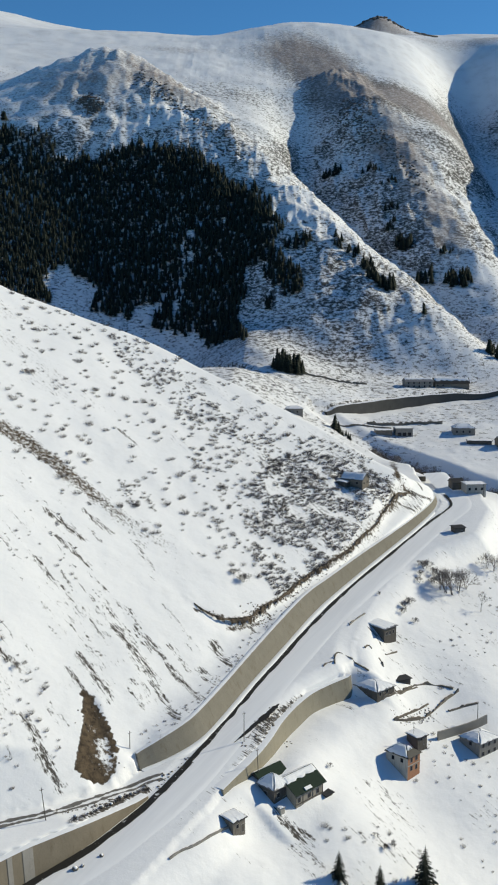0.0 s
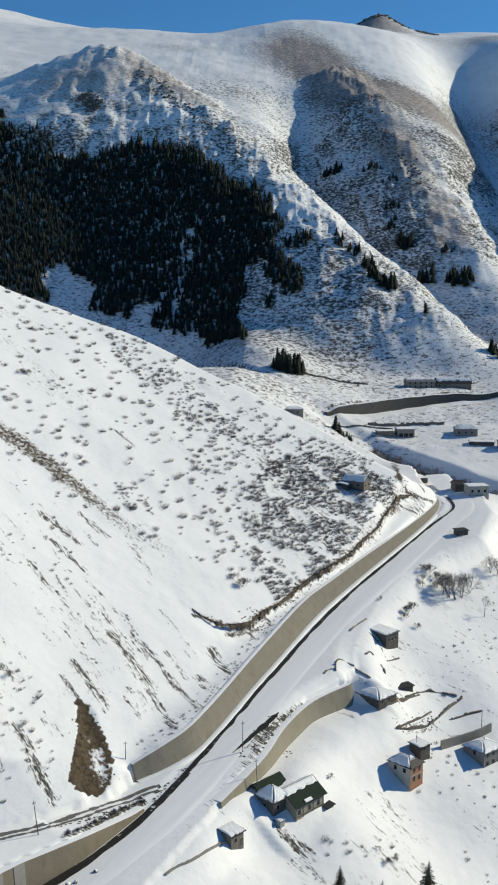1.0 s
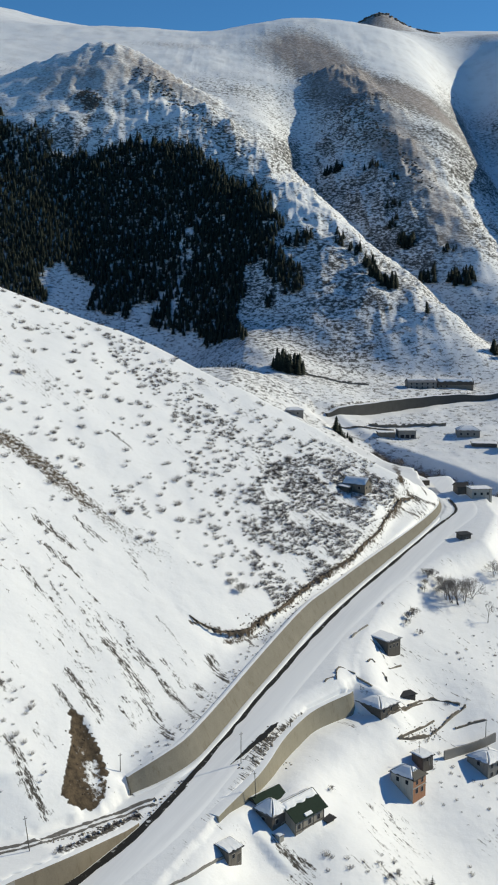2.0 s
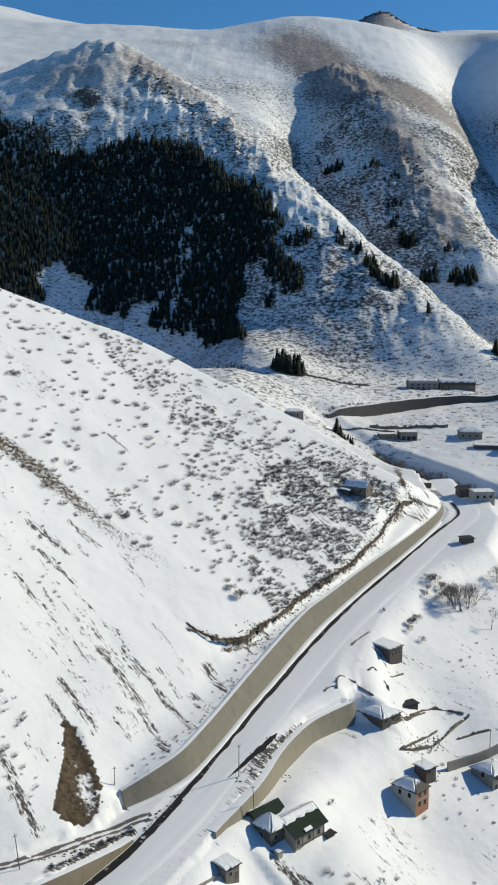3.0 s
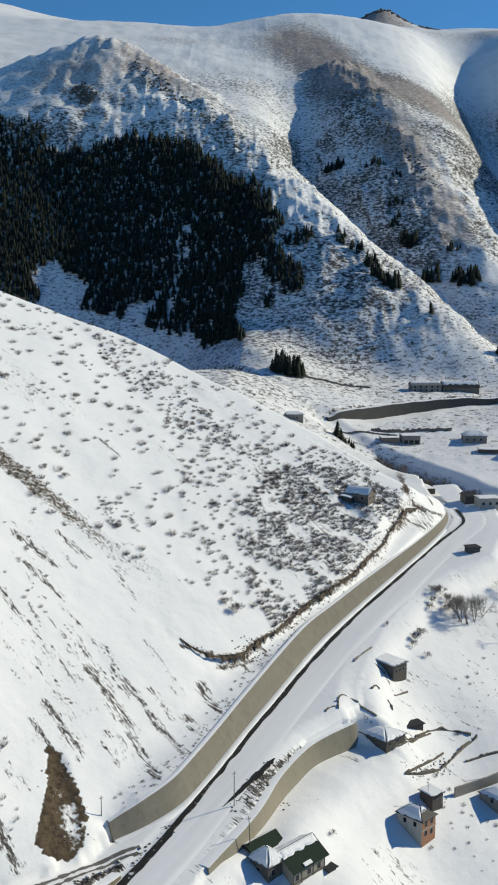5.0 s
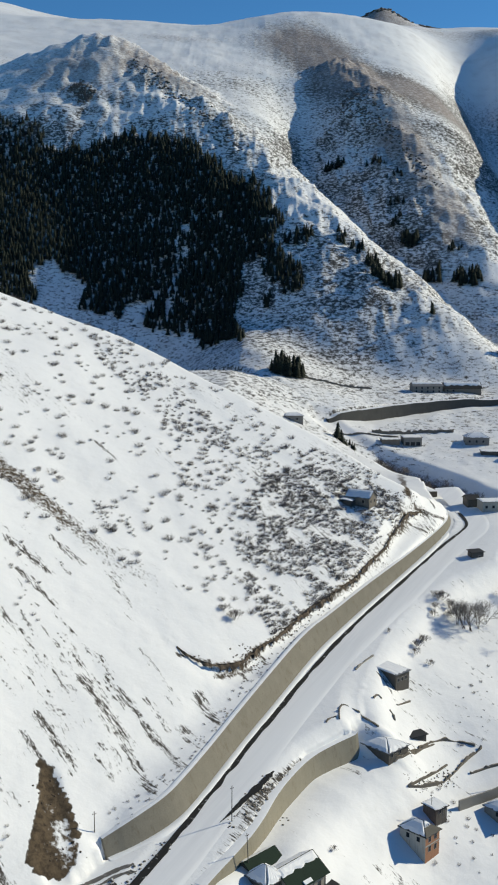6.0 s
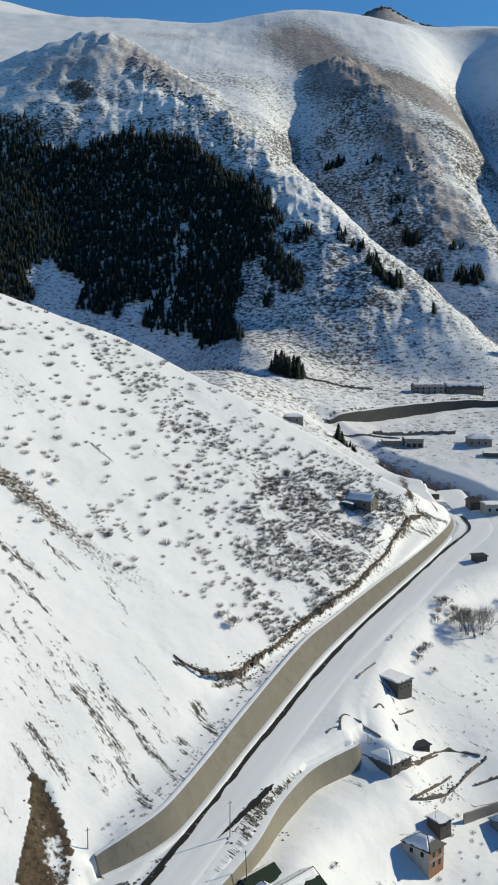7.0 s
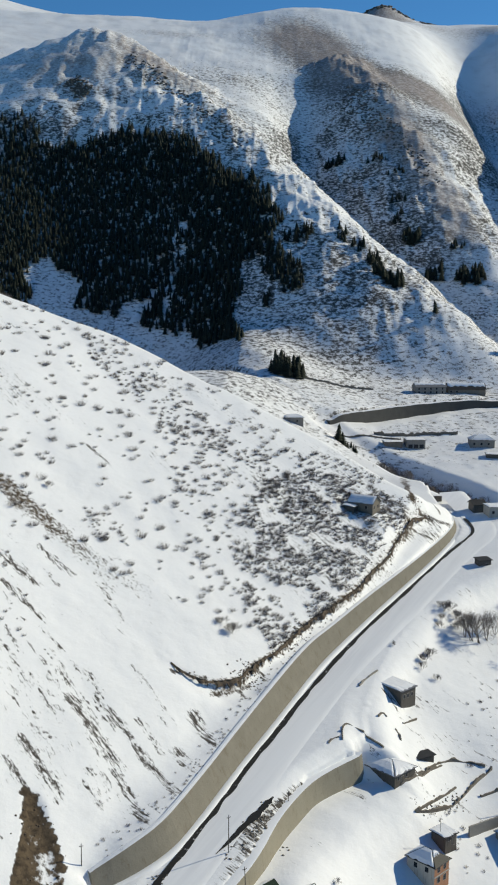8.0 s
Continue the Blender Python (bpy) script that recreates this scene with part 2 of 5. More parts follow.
# retaining wall of the upper road across the valley, with its height
TERRACE = [(20, 580, 0), (34, 586, 0.4), (44.2, 592, 2.2), (64.5, 607.5, 6.6), (86, 624.5, 6.6), (107.5, 636, 5.8), (129.3, 645, 4.6), (152, 651, 2.8), (205, 658, 2.0), (260, 655, 2.0)]
RIVER = [(40, 590, 2), (58, 562, 3), (68, 550, 5), (78, 538, 6), (92, 520, 6), (107, 498, 6), (122, 482, 6), (150, 460, 6), (190, 380, 4)]
HILL = (37.9, -44.1, 39.9, 4.9, 9.3, -2.8)
VILL = (7.7, -36.5, 33.4, 2.4, 2.8, -2.8)


# levelled ground under houses: x, y, z, radius
PADS = [(44, 421, 36.6, 6), (85, 413.5, 17.3, 5)]
# heights of the ground among the houses of the village
PLOTS = [(45, 331.5, 2.2), (38.6, 295.6, -5.9), (44.5, 274.4, -18.8), (49, 286.8, -15.6), (57.6, 294.2, -17.0), (43.4, 294.2, -11.6), (65.6, 314.8, -10.4), (56.5, 317, -9.2), (68, 289, -20.2), (11, 242.5, -13.6), (20, 249, -15.0), (2, 240, -12.4), (-4.5, 229, -11.4),
         (42, 270, -20.8), (69, 354, 0.9), (75, 372, 5.0), (38, 336, 5.6), (47, 310, -5.6), (8, 250, -8.8), (16, 268, -8.6), (24, 282, -7.9), (31, 291, -8.2), (22, 262, -11.2), (31, 274, -13.4), (28, 232, -23.5), (43, 236, -29)]


def road_z(x, y):
    return -6.9 + 0.0578 * (x + 23.5) + 0.1131 * (y - 239.4)


def quadric(c, u, v):
    return c[0] + c[1] * u + c[2] * v + c[3] * u * u + c[4] * u * v + c[5] * v * v


def hill_z(x, y):
    return quadric(HILL, np.clip(x, -220, 120) / 100, (np.clip(y, 60, 560) - 380) / 100)


def village_z(x, y):
    z = quadric(VILL, np.clip(x, -120, 260) / 100, (np.clip(y, 20, 560) - 300) / 100)
    return smax(z, -80 + 0.55 * (np.minimum(x, 700) - 190) + 0.2 * (np.clip(y, 0, 560) - 300), 10)


def far_z(x, y):
    """Valley floor, the wooded mountain, the ridges behind it and the high plateau."""
    mid = x - 105 - 0.06 * (y - 490)
    floor = 23 + 0.19 * (np.maximum(y, 400) - 490) + 0.25 * np.minimum(np.abs(mid), 120) * step(np.abs(mid), 20, 120)
    floor = floor - 0.36 * (np.sqrt((8 - x) ** 2 + 900) + 8 - x) * step(y, 600, 660) * step(x, -260, -120)
    floor = floor + 0.7 * fbm(x, y, 18, 3, 61) + 0.25 * fbm(x, y, 5, 2, 62)
    up, wall, up_run = along(x, y, TERRACE)
    floor = floor + wall * step(-up, 1.8, 4.2) * step(205 - np.abs(x - 60), 0, 60)
    wx, wy = x + 5 * fbm(x, y, 45, 4, 51), y + 5 * fbm(x, y, 45, 4, 52)
    a = ridge(wx, wy, CREST_A, 0.99, 24)
    a = a - 0.26 * np.clip(20 - x, 0, 170) * step(960 - y, 0, 150)
    b = ridge(wx, wy, CREST_B, 1.00, 22)
    c = ridge(wx, wy, CREST_C, 0.93, 15)
    yy = y - 0.16 * np.clip(x, -500, 300)
    d = 284 + 0.95 * np.minimum(yy - 1005, 0) + 0.52 * np.clip(yy - 1005, 0, 295) + 0.30 * np.clip(yy - 1300, 0, 500) - 0.25 * np.clip(yy - 1950, 0, 4000)
    d = d + 18 * fbm(x, y, 420, 3, 31) * step(y, 1250, 1600)
    d = d - 80 * np.exp(-(((x - 270) / 60) ** 2)) * step(1500 - y, 0, 250)
    gap, depth, _ = along(x, y, GULLY)
    d = d - depth * np.exp(-(gap / 38) ** 2)
    d = d + 60 * np.exp(-((x + 560) / 260) ** 2 - ((y - 2150) / 400) ** 2) + 29 * np.exp(-((x - 212) / 40) ** 2 - ((y - 1770) / 60) ** 2) + 5 * np.exp(-((x - 280) / 30) ** 2 - ((y - 1770) / 60) ** 2)
    d = d - (24 * step(x, -40, 140) + 36 * np.exp(-((x + 110) / 135) ** 2) + 12 * np.exp(-((x + 300) / 90) ** 2)) * step(y, 1350, 1650) + (11 * np.exp(-((x - 70) / 120) ** 2) - 15 * np.exp(-((x + 55) / 80) ** 2) - 13 * step(-x, 60, 220)) * step(y, 1120, 1350)
    gully = fbm(x, y, 90, 5, 5, True)
    rough = gully * 6.5 + fbm(x, y, 34, 4, 15, True) * 4.0 + fbm(x, y, 12, 3, 9, True) * 2.4
    high = smax(smax(a, b, 10), c, 10)
    soft = step(d - high, -10, 20)
    high = smax(high, d, 18)
    out = smax(floor, high + rough * step(high - floor, 5, 60) * (1 - 0.88 * soft) + soft * (2.2 * fbm(x, y, 70, 3, 77) + 0.5 * fbm(x, y, 22, 2, 78)), 14 - 9 * step(-np.abs(y - 640), -80, -40) * step(x, 60, 100))
    stream, deep, _ = along(x, y, RIVER)
    return out - deep * (1 - step(np.abs(stream + 2), 3.5, 12))


def below_road(x, y):
    """The shelf of the road and the slope below it, before it is bent to the plots."""
    road = road_z(x, y)
    out_d, drop, run = along(x, y, SHOULDER)
    sag = np.interp(run, SHOULDER_RUN, SAG)
    vill = village_z(x, y)
    shelf = road - sag * step(out_d, -6.5, 0)
    bank = shelf - drop - 0.22 * np.maximum(out_d, 0)
    walled = step(drop, 1.0, 2.0)
    bank = bank * (1 - walled) + walled * (shelf - drop - 0.04 * np.maximum(out_d, 0))
    t = step(out_d, 0, 10 + 8 * walled)
    return shelf, bank * (1 - t) + vill * t, out_d, walled


# the slope bends smoothly to the plots of the houses
PLOT_X, PLOT_Y, PLOT_Z = (np.array([p[k] for p in PLOTS], float) for k in range(3))
SWELL = np.exp(-((PLOT_X[:, None] - PLOT_X) ** 2 + (PLOT_Y[:, None] - PLOT_Y) ** 2) / 450.0)
SWELL = np.linalg.solve(SWELL + 0.06 * np.eye(len(PLOT_X)), PLOT_Z - below_road(PLOT_X, PLOT_Y)[1])

# broken edge of the slope above the road, with its strength; the gully of the open cutting, with its half width
SCAR = [(-17, 312.5, 0.15), (-9.8, 311.3, 0.45), (-5.1, 312.8, 0.9), (0.7, 318.2, 1), (3.8, 324.4, 1), (10.1, 333.4, 0.8), (19.4, 351.2, 0.9), (28.2, 364, 0.9), (35.3, 374.6, 1), (43, 389.3, 0.8), (48.5, 399.2, 0.9), (54.8, 414.2, 1), (61.4, 428.6, 0.9), (68, 437.5, 0.4)]
CUT_AXIS = [(-42.2, 261, 0.6), (-40.3, 256, 2.2), (-38, 249, 3.6), (-36.8, 242, 4.4), (-36.2, 237.5, 3.2), (-36, 234, 0.5)]


def ground_z(x, y):
    hill = hill_z(x, y) + fbm(x, y, 45, 3, 3) * 1.6 + fbm(0.63 * x + 0.77 * y, -0.77 * x + 0.63 * y, 8, 3, 4) * 0.22
    beyond = -along(x, y, CREST_SPUR)[0]
    hill = hill - 0.9 * (np.sqrt(np.maximum(beyond + 4, 0) ** 2 + 25) - 5)
    far = far_z(x, y) - 0.8 * np.clip(470 - y, 0, 400)
    road = road_z(x, y)
    d, low, run = along(x, y, ROAD_EDGE)
    toe, tall, toe_run = along(x, y, TOE)
    shelf, down, out_d, walled = below_road(x, y)
    down = down + step(out_d, 0, 9) * sum(w * np.exp(-((x - px) ** 2 + (y - py) ** 2) / 450.0) for w, px, py in zip(SWELL, PLOT_X, PLOT_Y))
    down = down + step(out_d, 1, 9) * (fbm(x, y, 22, 3, 13) * 0.30 + fbm(x, y, 7, 3, 14, True) * 0.10 + fbm(x, y, 2.6, 2, 15) * 0.05)
    # bench above the wall, then the hillside cut back to it
    back = np.maximum(-toe - 0.5 * tall * step(toe_run, WALL_FROM - 3, WALL_FROM), 0)
    bench = road + tall - 0.3 + 0.10 * back - 0.5 * np.clip(back - 11, 0, 400)
    cutting = road + tall + 0.2 + 0.85 * back + 2.5 * np.clip(back - 9, 0, 400)
    uphill = smin(smax(hill, bench, 2.0), cutting, 1.5)
    edge, strong = along_near(x, y, SCAR, 9)
    uphill = uphill - strong * 1.5 * step(edge, -0.2, 0.9) * (1 - step(edge, 2.0, 7.5))
    mid, half = along_near(x, y, CUT_AXIS, 9)
    half = half + 0.01
    uphill = uphill - 1.0 * (1 - step(np.abs(mid + 0.4 * fbm(x, y, 3, 2, 84)) / half, 0.45, 1.05)) * step(half, 0.5, 2.0)
    uphill = smax(uphill, far, 8)
    face = road - 1.4 + np.maximum(-toe, 0) * 2.0
    uphill = np.where((toe_run > WALL_FROM) & (-toe < 0.5 * tall + 0.6), np.minimum(face, uphill), uphill)
    ledge = road + low
    w = step(y - 0.5 * np.abs(x - 80), 440, 500)
    down = down * (1 - w) + far * w
    out = np.where(toe < 0, uphill, np.where(d < -1.9, ledge, np.where(out_d < -1.9 * walled, shelf, down)))
    for px, py, pz, pr in PADS:
        w = 0.8 * (1 - step(np.hypot(x - px, y - py), 0.5 * pr, 1.8 * pr)) * np.where(toe < -3, 1.0, step(out_d, 0, 5))
        out = np.where((out_d > 0) | (toe < -3), out * (1 - w) + pz * w, out)
    w2 = step(y, 470, 500)
    return np.where(toe < 0, out, out * (1 - w2) + far * w2)


# ---- helpers for meshes ----
def mesh_object(name, verts, faces, material, parent=None, label="", smooth=False):
    me = bpy.data.meshes.new(name)
    me.from_pydata([tuple(v) for v in verts], [], [tuple(f) for f in faces])
    me.materials.append(material)
    if smooth:
        me.polygons.foreach_set("use_smooth", [True] * len(me.polygons))
    ob = new(name, me)
    if parent:
        ob.parent = parent
    if label:
        ob["label"] = label
    return ob


def part(name, bm, material, parent=None, label="", smooth=False):
    me = bpy.data.meshes.new(name)
    bm.normal_update()
    bm.to_mesh(me)
    bm.free()
    me.materials.append(material)
    if smooth:
        me.polygons.foreach_set("use_smooth", [True] * len(me.polygons))
    ob = new(name, me)
    if parent:
        ob.parent = parent
    if label:
        ob["label"] = label
    return ob


def spaced(stops):
    """Coordinates from (from, to, first step, last step) stretches."""
    out = []
    for a, b, s0, s1 in stops:
        x = a
        while x < b - 1e-6:
            out.append(x)
            x += s0 + (s1 - s0) * (x - a) / (b - a)
    return np.array(out + [stops[-1][1]])


def at_ground(x, y):
    return float(ground_z(np.array([float(x)]), np.array([float(y)]))[0])


def near_line(x, y, nodes, width):
    """1 on a polyline of (x, y, weight), falling to 0 at width, with ragged edges."""
    out, m = np.zeros_like(x), 3 * width + 1
    xs, ys = [p[0] for p in nodes], [p[1] for p in nodes]
    k = np.nonzero((x > min(xs) - m) & (x < max(xs) + m) & (y > min(ys) - m) & (y < max(ys) + m))[0]
    if len(k):
        d, w, _ = along(x[k], y[k], nodes)
        out[k] = w * step(-np.abs(d) * (1 + 0.6 * fbm(x[k], y[k], 3.5, 3, 71)), -width, -0.2 * width)
    return out


def inside(x, y, poly):
    """Which points lie in a polygon of the plan."""
    hit = np.zeros(len(x), bool)
    for (ax, ay), (bx, by) in zip(poly, poly[1:] + poly[:1]):
        cross = (ay > y) != (by > y)
        hit ^= cross & (x < (bx - ax) * (y - ay) / (by - ay + 1e-9) + ax)
    return hit


def blob(x, y, cx, cy, rx, ry, turn=0.0):
    c, s = math.cos(turn), math.sin(turn)
    u, v = ((x - cx) * c + (y - cy) * s) / rx, (-(x - cx) * s + (y - cy) * c) / ry
    return np.exp(-(u * u + v * v))


BAND = [(-100, 352, 1), (-85.1, 352.3, 1), (-75.4, 351.4, 1), (-65.3, 347.8, 1), (-55.2, 343.6, 0.95), (-45.1, 338, 0.75), (-28, 333.6, 0.55)]
CUT = [(-43, 259.5), (-40.3, 259), (-36.7, 255.1), (-33.4, 250), (-32.6, 244.3), (-33.2, 240.3), (-36, 237.4), (-39.2, 236.4), (-41.8, 236.8), (-41.4, 243.1), (-42.6, 250.7)]
# short washed-out streaks down the slope: start, end, width
WASHES = [(-45.9, 270.3, -36.7, 263.1, 1.1), (-46.3, 263, -41.2, 258.2, 0.9), (-38.1, 286.7, -25.9, 275.3, 1.7), (-32.9, 291.2, -22.5, 282.9, 0.9),
          (-22.5, 282.9, -12.3, 273.4, 1.2), (-24.8, 272, -18.4, 263.4, 1.0), (-14, 287.4, -10, 281.3, 0.9), (-16.7, 310.2, -7.2, 312.3, 0.8),
          (-10.3, 300.1, -5.9, 292.4, 1.6), (-63.9, 256.9, -58.6, 255.5, 1.2), (-55.4, 243, -49.9, 236.6, 1.1), (-49.9, 236.6, -44.7, 231.6, 1.3),
          (-63.4, 321.3, -51.3, 316.8, 1.4), (-53.4, 331, -44.2, 327.1, 1.1)]
GULLIES = [(-59, 311.4, -48, 306, 1.1), (-62.8, 295.9, -54.1, 290.6, 1.0), (-49.2, 388.6, -41.3, 383.7, 0.8), (6.8, 240.2, 13.5, 235.7, 0.9), (9.6, 240.1, 15.6, 237.1, 0.8),
           (27.9, 311.3, 36, 301.6, 0.8), (2.8, 264.5, 8.6, 276.5, 1.5), (1.8, 261.5, 5, 267, 0.9), (40, 330, 43.5, 323, 0.7)]
BANKS = [(2.8, 264.5, 8.6, 276.5, 1.3), (1.8, 261.5, 5, 267, 0.8), (-16.7, 310.2, -7.2, 312.3, 0.7), (-6.5, 309.5, 3, 319, 1.6), (0.5, 315.5, 1.8, 313, 2.0), (6, 325, 7.4, 322, 2.2), (-8, 252.5, -2, 261.5, 1.6), (-2, 261, 5, 271.5, 2.8), (5, 270, 15.5, 286, 2.0)]
STREAKS = [([(a, b, 0.52 * w) for a, b, w in SCAR], 1.6), ([(a, b, 0.50 * w) for a, b, w in BAND], 8.0)] + [([(a, b, 0.45), (c, d, 0.40)], w * 2.3) for a, b, c, d, w in WASHES + GULLIES] + [([(a, b, 0.48), (c, d, 0.46)], w) for a, b, c, d, w in BANKS]
# darker band along the road's outer bank
STREAKS.append(([(-3, 250, 0.34), (4, 262, 0.42), (8.5, 274, 0.42), (14, 284, 0.36)], 3.2))
for a, b, c, d in ((61.3, 427.7, 69.8, 428.3), (66.5, 438.0, 79.0, 445.1), (57.8, 418.8, 61.1, 426.0), (74.2, 441.5, 80.2, 447.5), (73.8, 455.2, 76.2, 449.4)):
    STREAKS.append(([(a, b, 0.56), (c, d, 0.46)], 1.5))
STREAKS.append(([(-39, 219.5, 0.42), (-34.4, 225.6, 0.54), (-29, 234, 0.56), (-24.4, 239.4, 0.5)], 1.8))
TIP = [(73.3, 526.4), (71.9, 505.9), (63.3, 437.9)]
STREAKS.append(([(a, b, 0.6) for a, b in TIP], 2.6))
# many more faint washes, all running down the fall of the slope
wash_rng = random.Random(5)
for zx0, zx1, zy0, zy1, count, ax, ay in ((-48, -8, 262, 300, 46, 0.73, -0.68), (-75, -46, 228, 335, 34, 0.80, -0.60), (-80, -20, 295, 345, 34, 0.80, -0.6), (24, 42, 240, 268, 36, 0.75, -0.66), (8, 20, 228, 240, 10, 0.75, -0.66), (40, 95, 300, 400, 50, 0.85, -0.5), (40, 60, 305, 345, 14, 0.85, -0.5)):
    most = 0.42 if zx0 < 0 else 0.36
    for _ in range(count):
        px, py, ln = wash_rng.uniform(zx0, zx1), wash_rng.uniform(zy0, zy1), wash_rng.uniform(2.5, 9)
        STREAKS.append(([(px, py, wash_rng.uniform(0.28, most)), (px + ln * ax, py + ln * ay, wash_rng.uniform(0.24, most))], wash_rng.uniform(0.9, 2.0)))

def cover(x, y, z, steep):
    """How much bare ground shows through the snow, how far it is heath, how brown it is."""
    d, _, _ = along(x, y, ROAD_EDGE)
    far = step(y, 480, 560)
    bare = 0.26 * step(fbm(x, y, 14, 4, 47), -0.1, 0.5) * (d > 11)
    for nodes, width in STREAKS:
        bare = np.maximum(bare, near_line(x, y, nodes, width))
    wx, wy = x + 0.9 * fbm(x, y, 4, 3, 81), y + 0.9 * fbm(x, y, 4, 3, 82)
    bare = np.maximum(bare, np.where(inside(wx, wy, CUT), 0.80 + 0.15 * fbm(x, y, 3, 3, 85) - 0.5 * np.clip(blob(x, y, -36.2, 246.5, 2.2, 6.5, 0.35) * 1.3, 0, 1) * step(fbm(x, y, 2.2, 3, 83), -0.35, 0.2), 0))
    bare = np.maximum(bare, 0.28 * step(fbm(x, y, 40, 4, 41), -0.1, 0.45) * (d < 0))
    bare = np.maximum(bare, (0.25 + 0.12 * fbm(x, y, 9, 3, 45)) * np.clip(blob(x, y, 27, 396, 22, 40, -0.55) * 1.6, 0, 1))
    bare = np.maximum(bare, (0.20 + 0.12 * fbm(x, y, 9, 3, 46)) * np.clip(blob(x, y, -8, 452, 75, 18, -0.3) * 1.3, 0, 1))
    bare = np.maximum(bare, (0.33 + 0.16 * fbm(x, y, 5, 3, 48)) * np.clip(blob(x, y, 66, 432, 14, 9, 0.9) * 1.5, 0, 1))
    slope = 0.31 + 0.12 * fbm(x, y, 60, 4, 43)
    slope = slope + 0.17 * step(steep, 0.85, 1.6) + 0.05 * blob(x, y, 140, 900, 70, 150)
    slope = slope - 0.25 * step(z, 310, 390) + 0.06 * blob(x, y, 40, 690, 120, 55)
    brown = np.zeros_like(x)
    for cx, cy, rx, ry, turn, amount in BROWN:
        b = blob(x, y, cx, cy, rx, ry, turn)
        slope, brown = slope + amount * b, np.maximum(brown, np.clip(1.5 * b, 0, 1))
    slope = np.minimum(slope, 0.47 + 0.16 * brown)
    tracks = np.maximum(near_line(x, y, TERRACE_TRACK, 4.5), near_line(x, y, VALLEY_TRACK, 3.0))
    slope = slope * (1 - tracks)
    floor = step(-np.abs(y - 600), -75, -50) * step(80 - z, 0, 20)
    slope = slope * (1 - 0.05 * floor) + 0.04 * floor * step(y, 575, 600)
    out_d, drop, _ = along(x, y, SHOULDER)
    bare = np.where((d > 0.5) & (out_d < 0.5) & (y > 287), 0, bare)
    clay = np.maximum(np.where(inside(wx, wy, CUT), 1.0, 0.0), near_line(x, y, SCAR, 3.0))
    clay = np.maximum(clay, near_line(x, y, BAND, 8.0))
    clay = np.maximum(clay, near_line(x, y, [(a, b, 1) for a, b in TIP], 4.0))
    return np.clip(bare * (1 - far) + slope * far, 0, 1), far, brown * far + clay * (1 - far)


# snow-covered tracks across the valley
TERRACE_TRACK = [(20, 576, 1), (36, 582, 1), (50, 591, 1), (67, 603.5, 1), (88.5, 620.5, 1), (109, 632, 1), (130.5, 641, 1), (153, 647, 1), (206, 654, 1)]
VALLEY_TRACK = [(51.1, 587.2, 1), (67.2, 587.4, 1), (83.5, 588.2, 1), (102.7, 587.4, 1), (122.4, 589.4, 1), (141.1, 593.2, 1)]
BROWN = [(45, 1225, 50, 60, 0.0, 0.50), (80, 1190, 40, 50, 0.0, 0.46), (98, 1135, 34, 50, 0.0, 0.48), (125, 1105, 36, 34, 0.0, 0.50), (160, 1112, 36, 30, 0.0, 0.50), (184, 1096, 28, 28, 0.0, 0.42), (132, 1015, 20, 40, 0.0, 0.24), (148, 970, 16, 40, 0.0, 0.18), (165, 915, 14, 40, 0.0, 0.15), (-80, 1215, 60, 16, 0.1, 0.24), (-90, 1020, 55, 20, -0.5, 0.26), (-150, 1005, 50, 30, 0.0, 0.14), (330, 1440, 220, 25, 0.0, 0.25), (205, 1745, 75, 110, 0, 0.6)]

# ---- the ground: one sheet out to the horizon ----
gx = spaced([(-4500, -700, 300, 90), (-700, -260, 40, 8), (-260, -90, 6, 1.6), (-90, -62, 1.25, 1.0), (-62, 50, 0.85, 0.85), (50, 130, 1.0, 1.25), (130, 330, 1.5, 5), (330, 800, 8, 40), (800, 4500, 60, 300)])
gy = spaced([(-1500, 60, 120, 8), (60, 195, 6, 1.3), (195, 222, 1.25, 1.0), (222, 320, 0.85, 0.85), (320, 480, 0.95, 1.25), (480, 720, 1.8, 2.2), (720, 1120, 2.2, 3.2), (1120, 1500, 3.5, 9), (1500, 2300, 10, 30), (2300, 4800, 60, 300)])
GX, GY = np.meshgrid(gx, gy)
GZ = ground_z(GX.ravel(), GY.ravel())
dzy, dzx = np.gradient(GZ.reshape(GX.shape), gy, gx)
bare, far, brown = cover(GX.ravel(), GY.ravel(), GZ, np.hypot(dzx, dzy).ravel())
nx, ny = len(gx), len(gy)
idx = np.arange(nx * ny).reshape(ny, nx)
quads = np.stack([idx[:-1, :-1], idx[:-1, 1:], idx[1:, 1:], idx[1:, :-1]], -1).reshape(-1, 4)
me = bpy.data.meshes.new("ground")
me.vertices.add(nx * ny)
me.vertices.foreach_set("co", np.stack([GX.ravel(), GY.ravel(), GZ], 1).ravel())
me.loops.add(quads.size)
me.loops.foreach_set("vertex_index", quads.ravel().astype(np.int32))
me.polygons.add(len(quads))
me.polygons.foreach_set("loop_start", np.arange(0, quads.size, 4, dtype=np.int32))
me.polygons.foreach_set("loop_total", np.full(len(quads), 4, dtype=np.int32))
me.polygons.foreach_set("use_smooth", np.ones(len(quads), dtype=bool))
me.update()
for key, values in (("bare", bare), ("far", far), ("brown", brown)):
    me.attributes.new(key, "FLOAT", "POINT").data.foreach_set("value", values.astype(np.float32))
me.materials.append(SNOW_GROUND)
tagged(new("ground", me), "snow-covered mountain slopes with heath and bare earth showing", "ground", kind="structure")


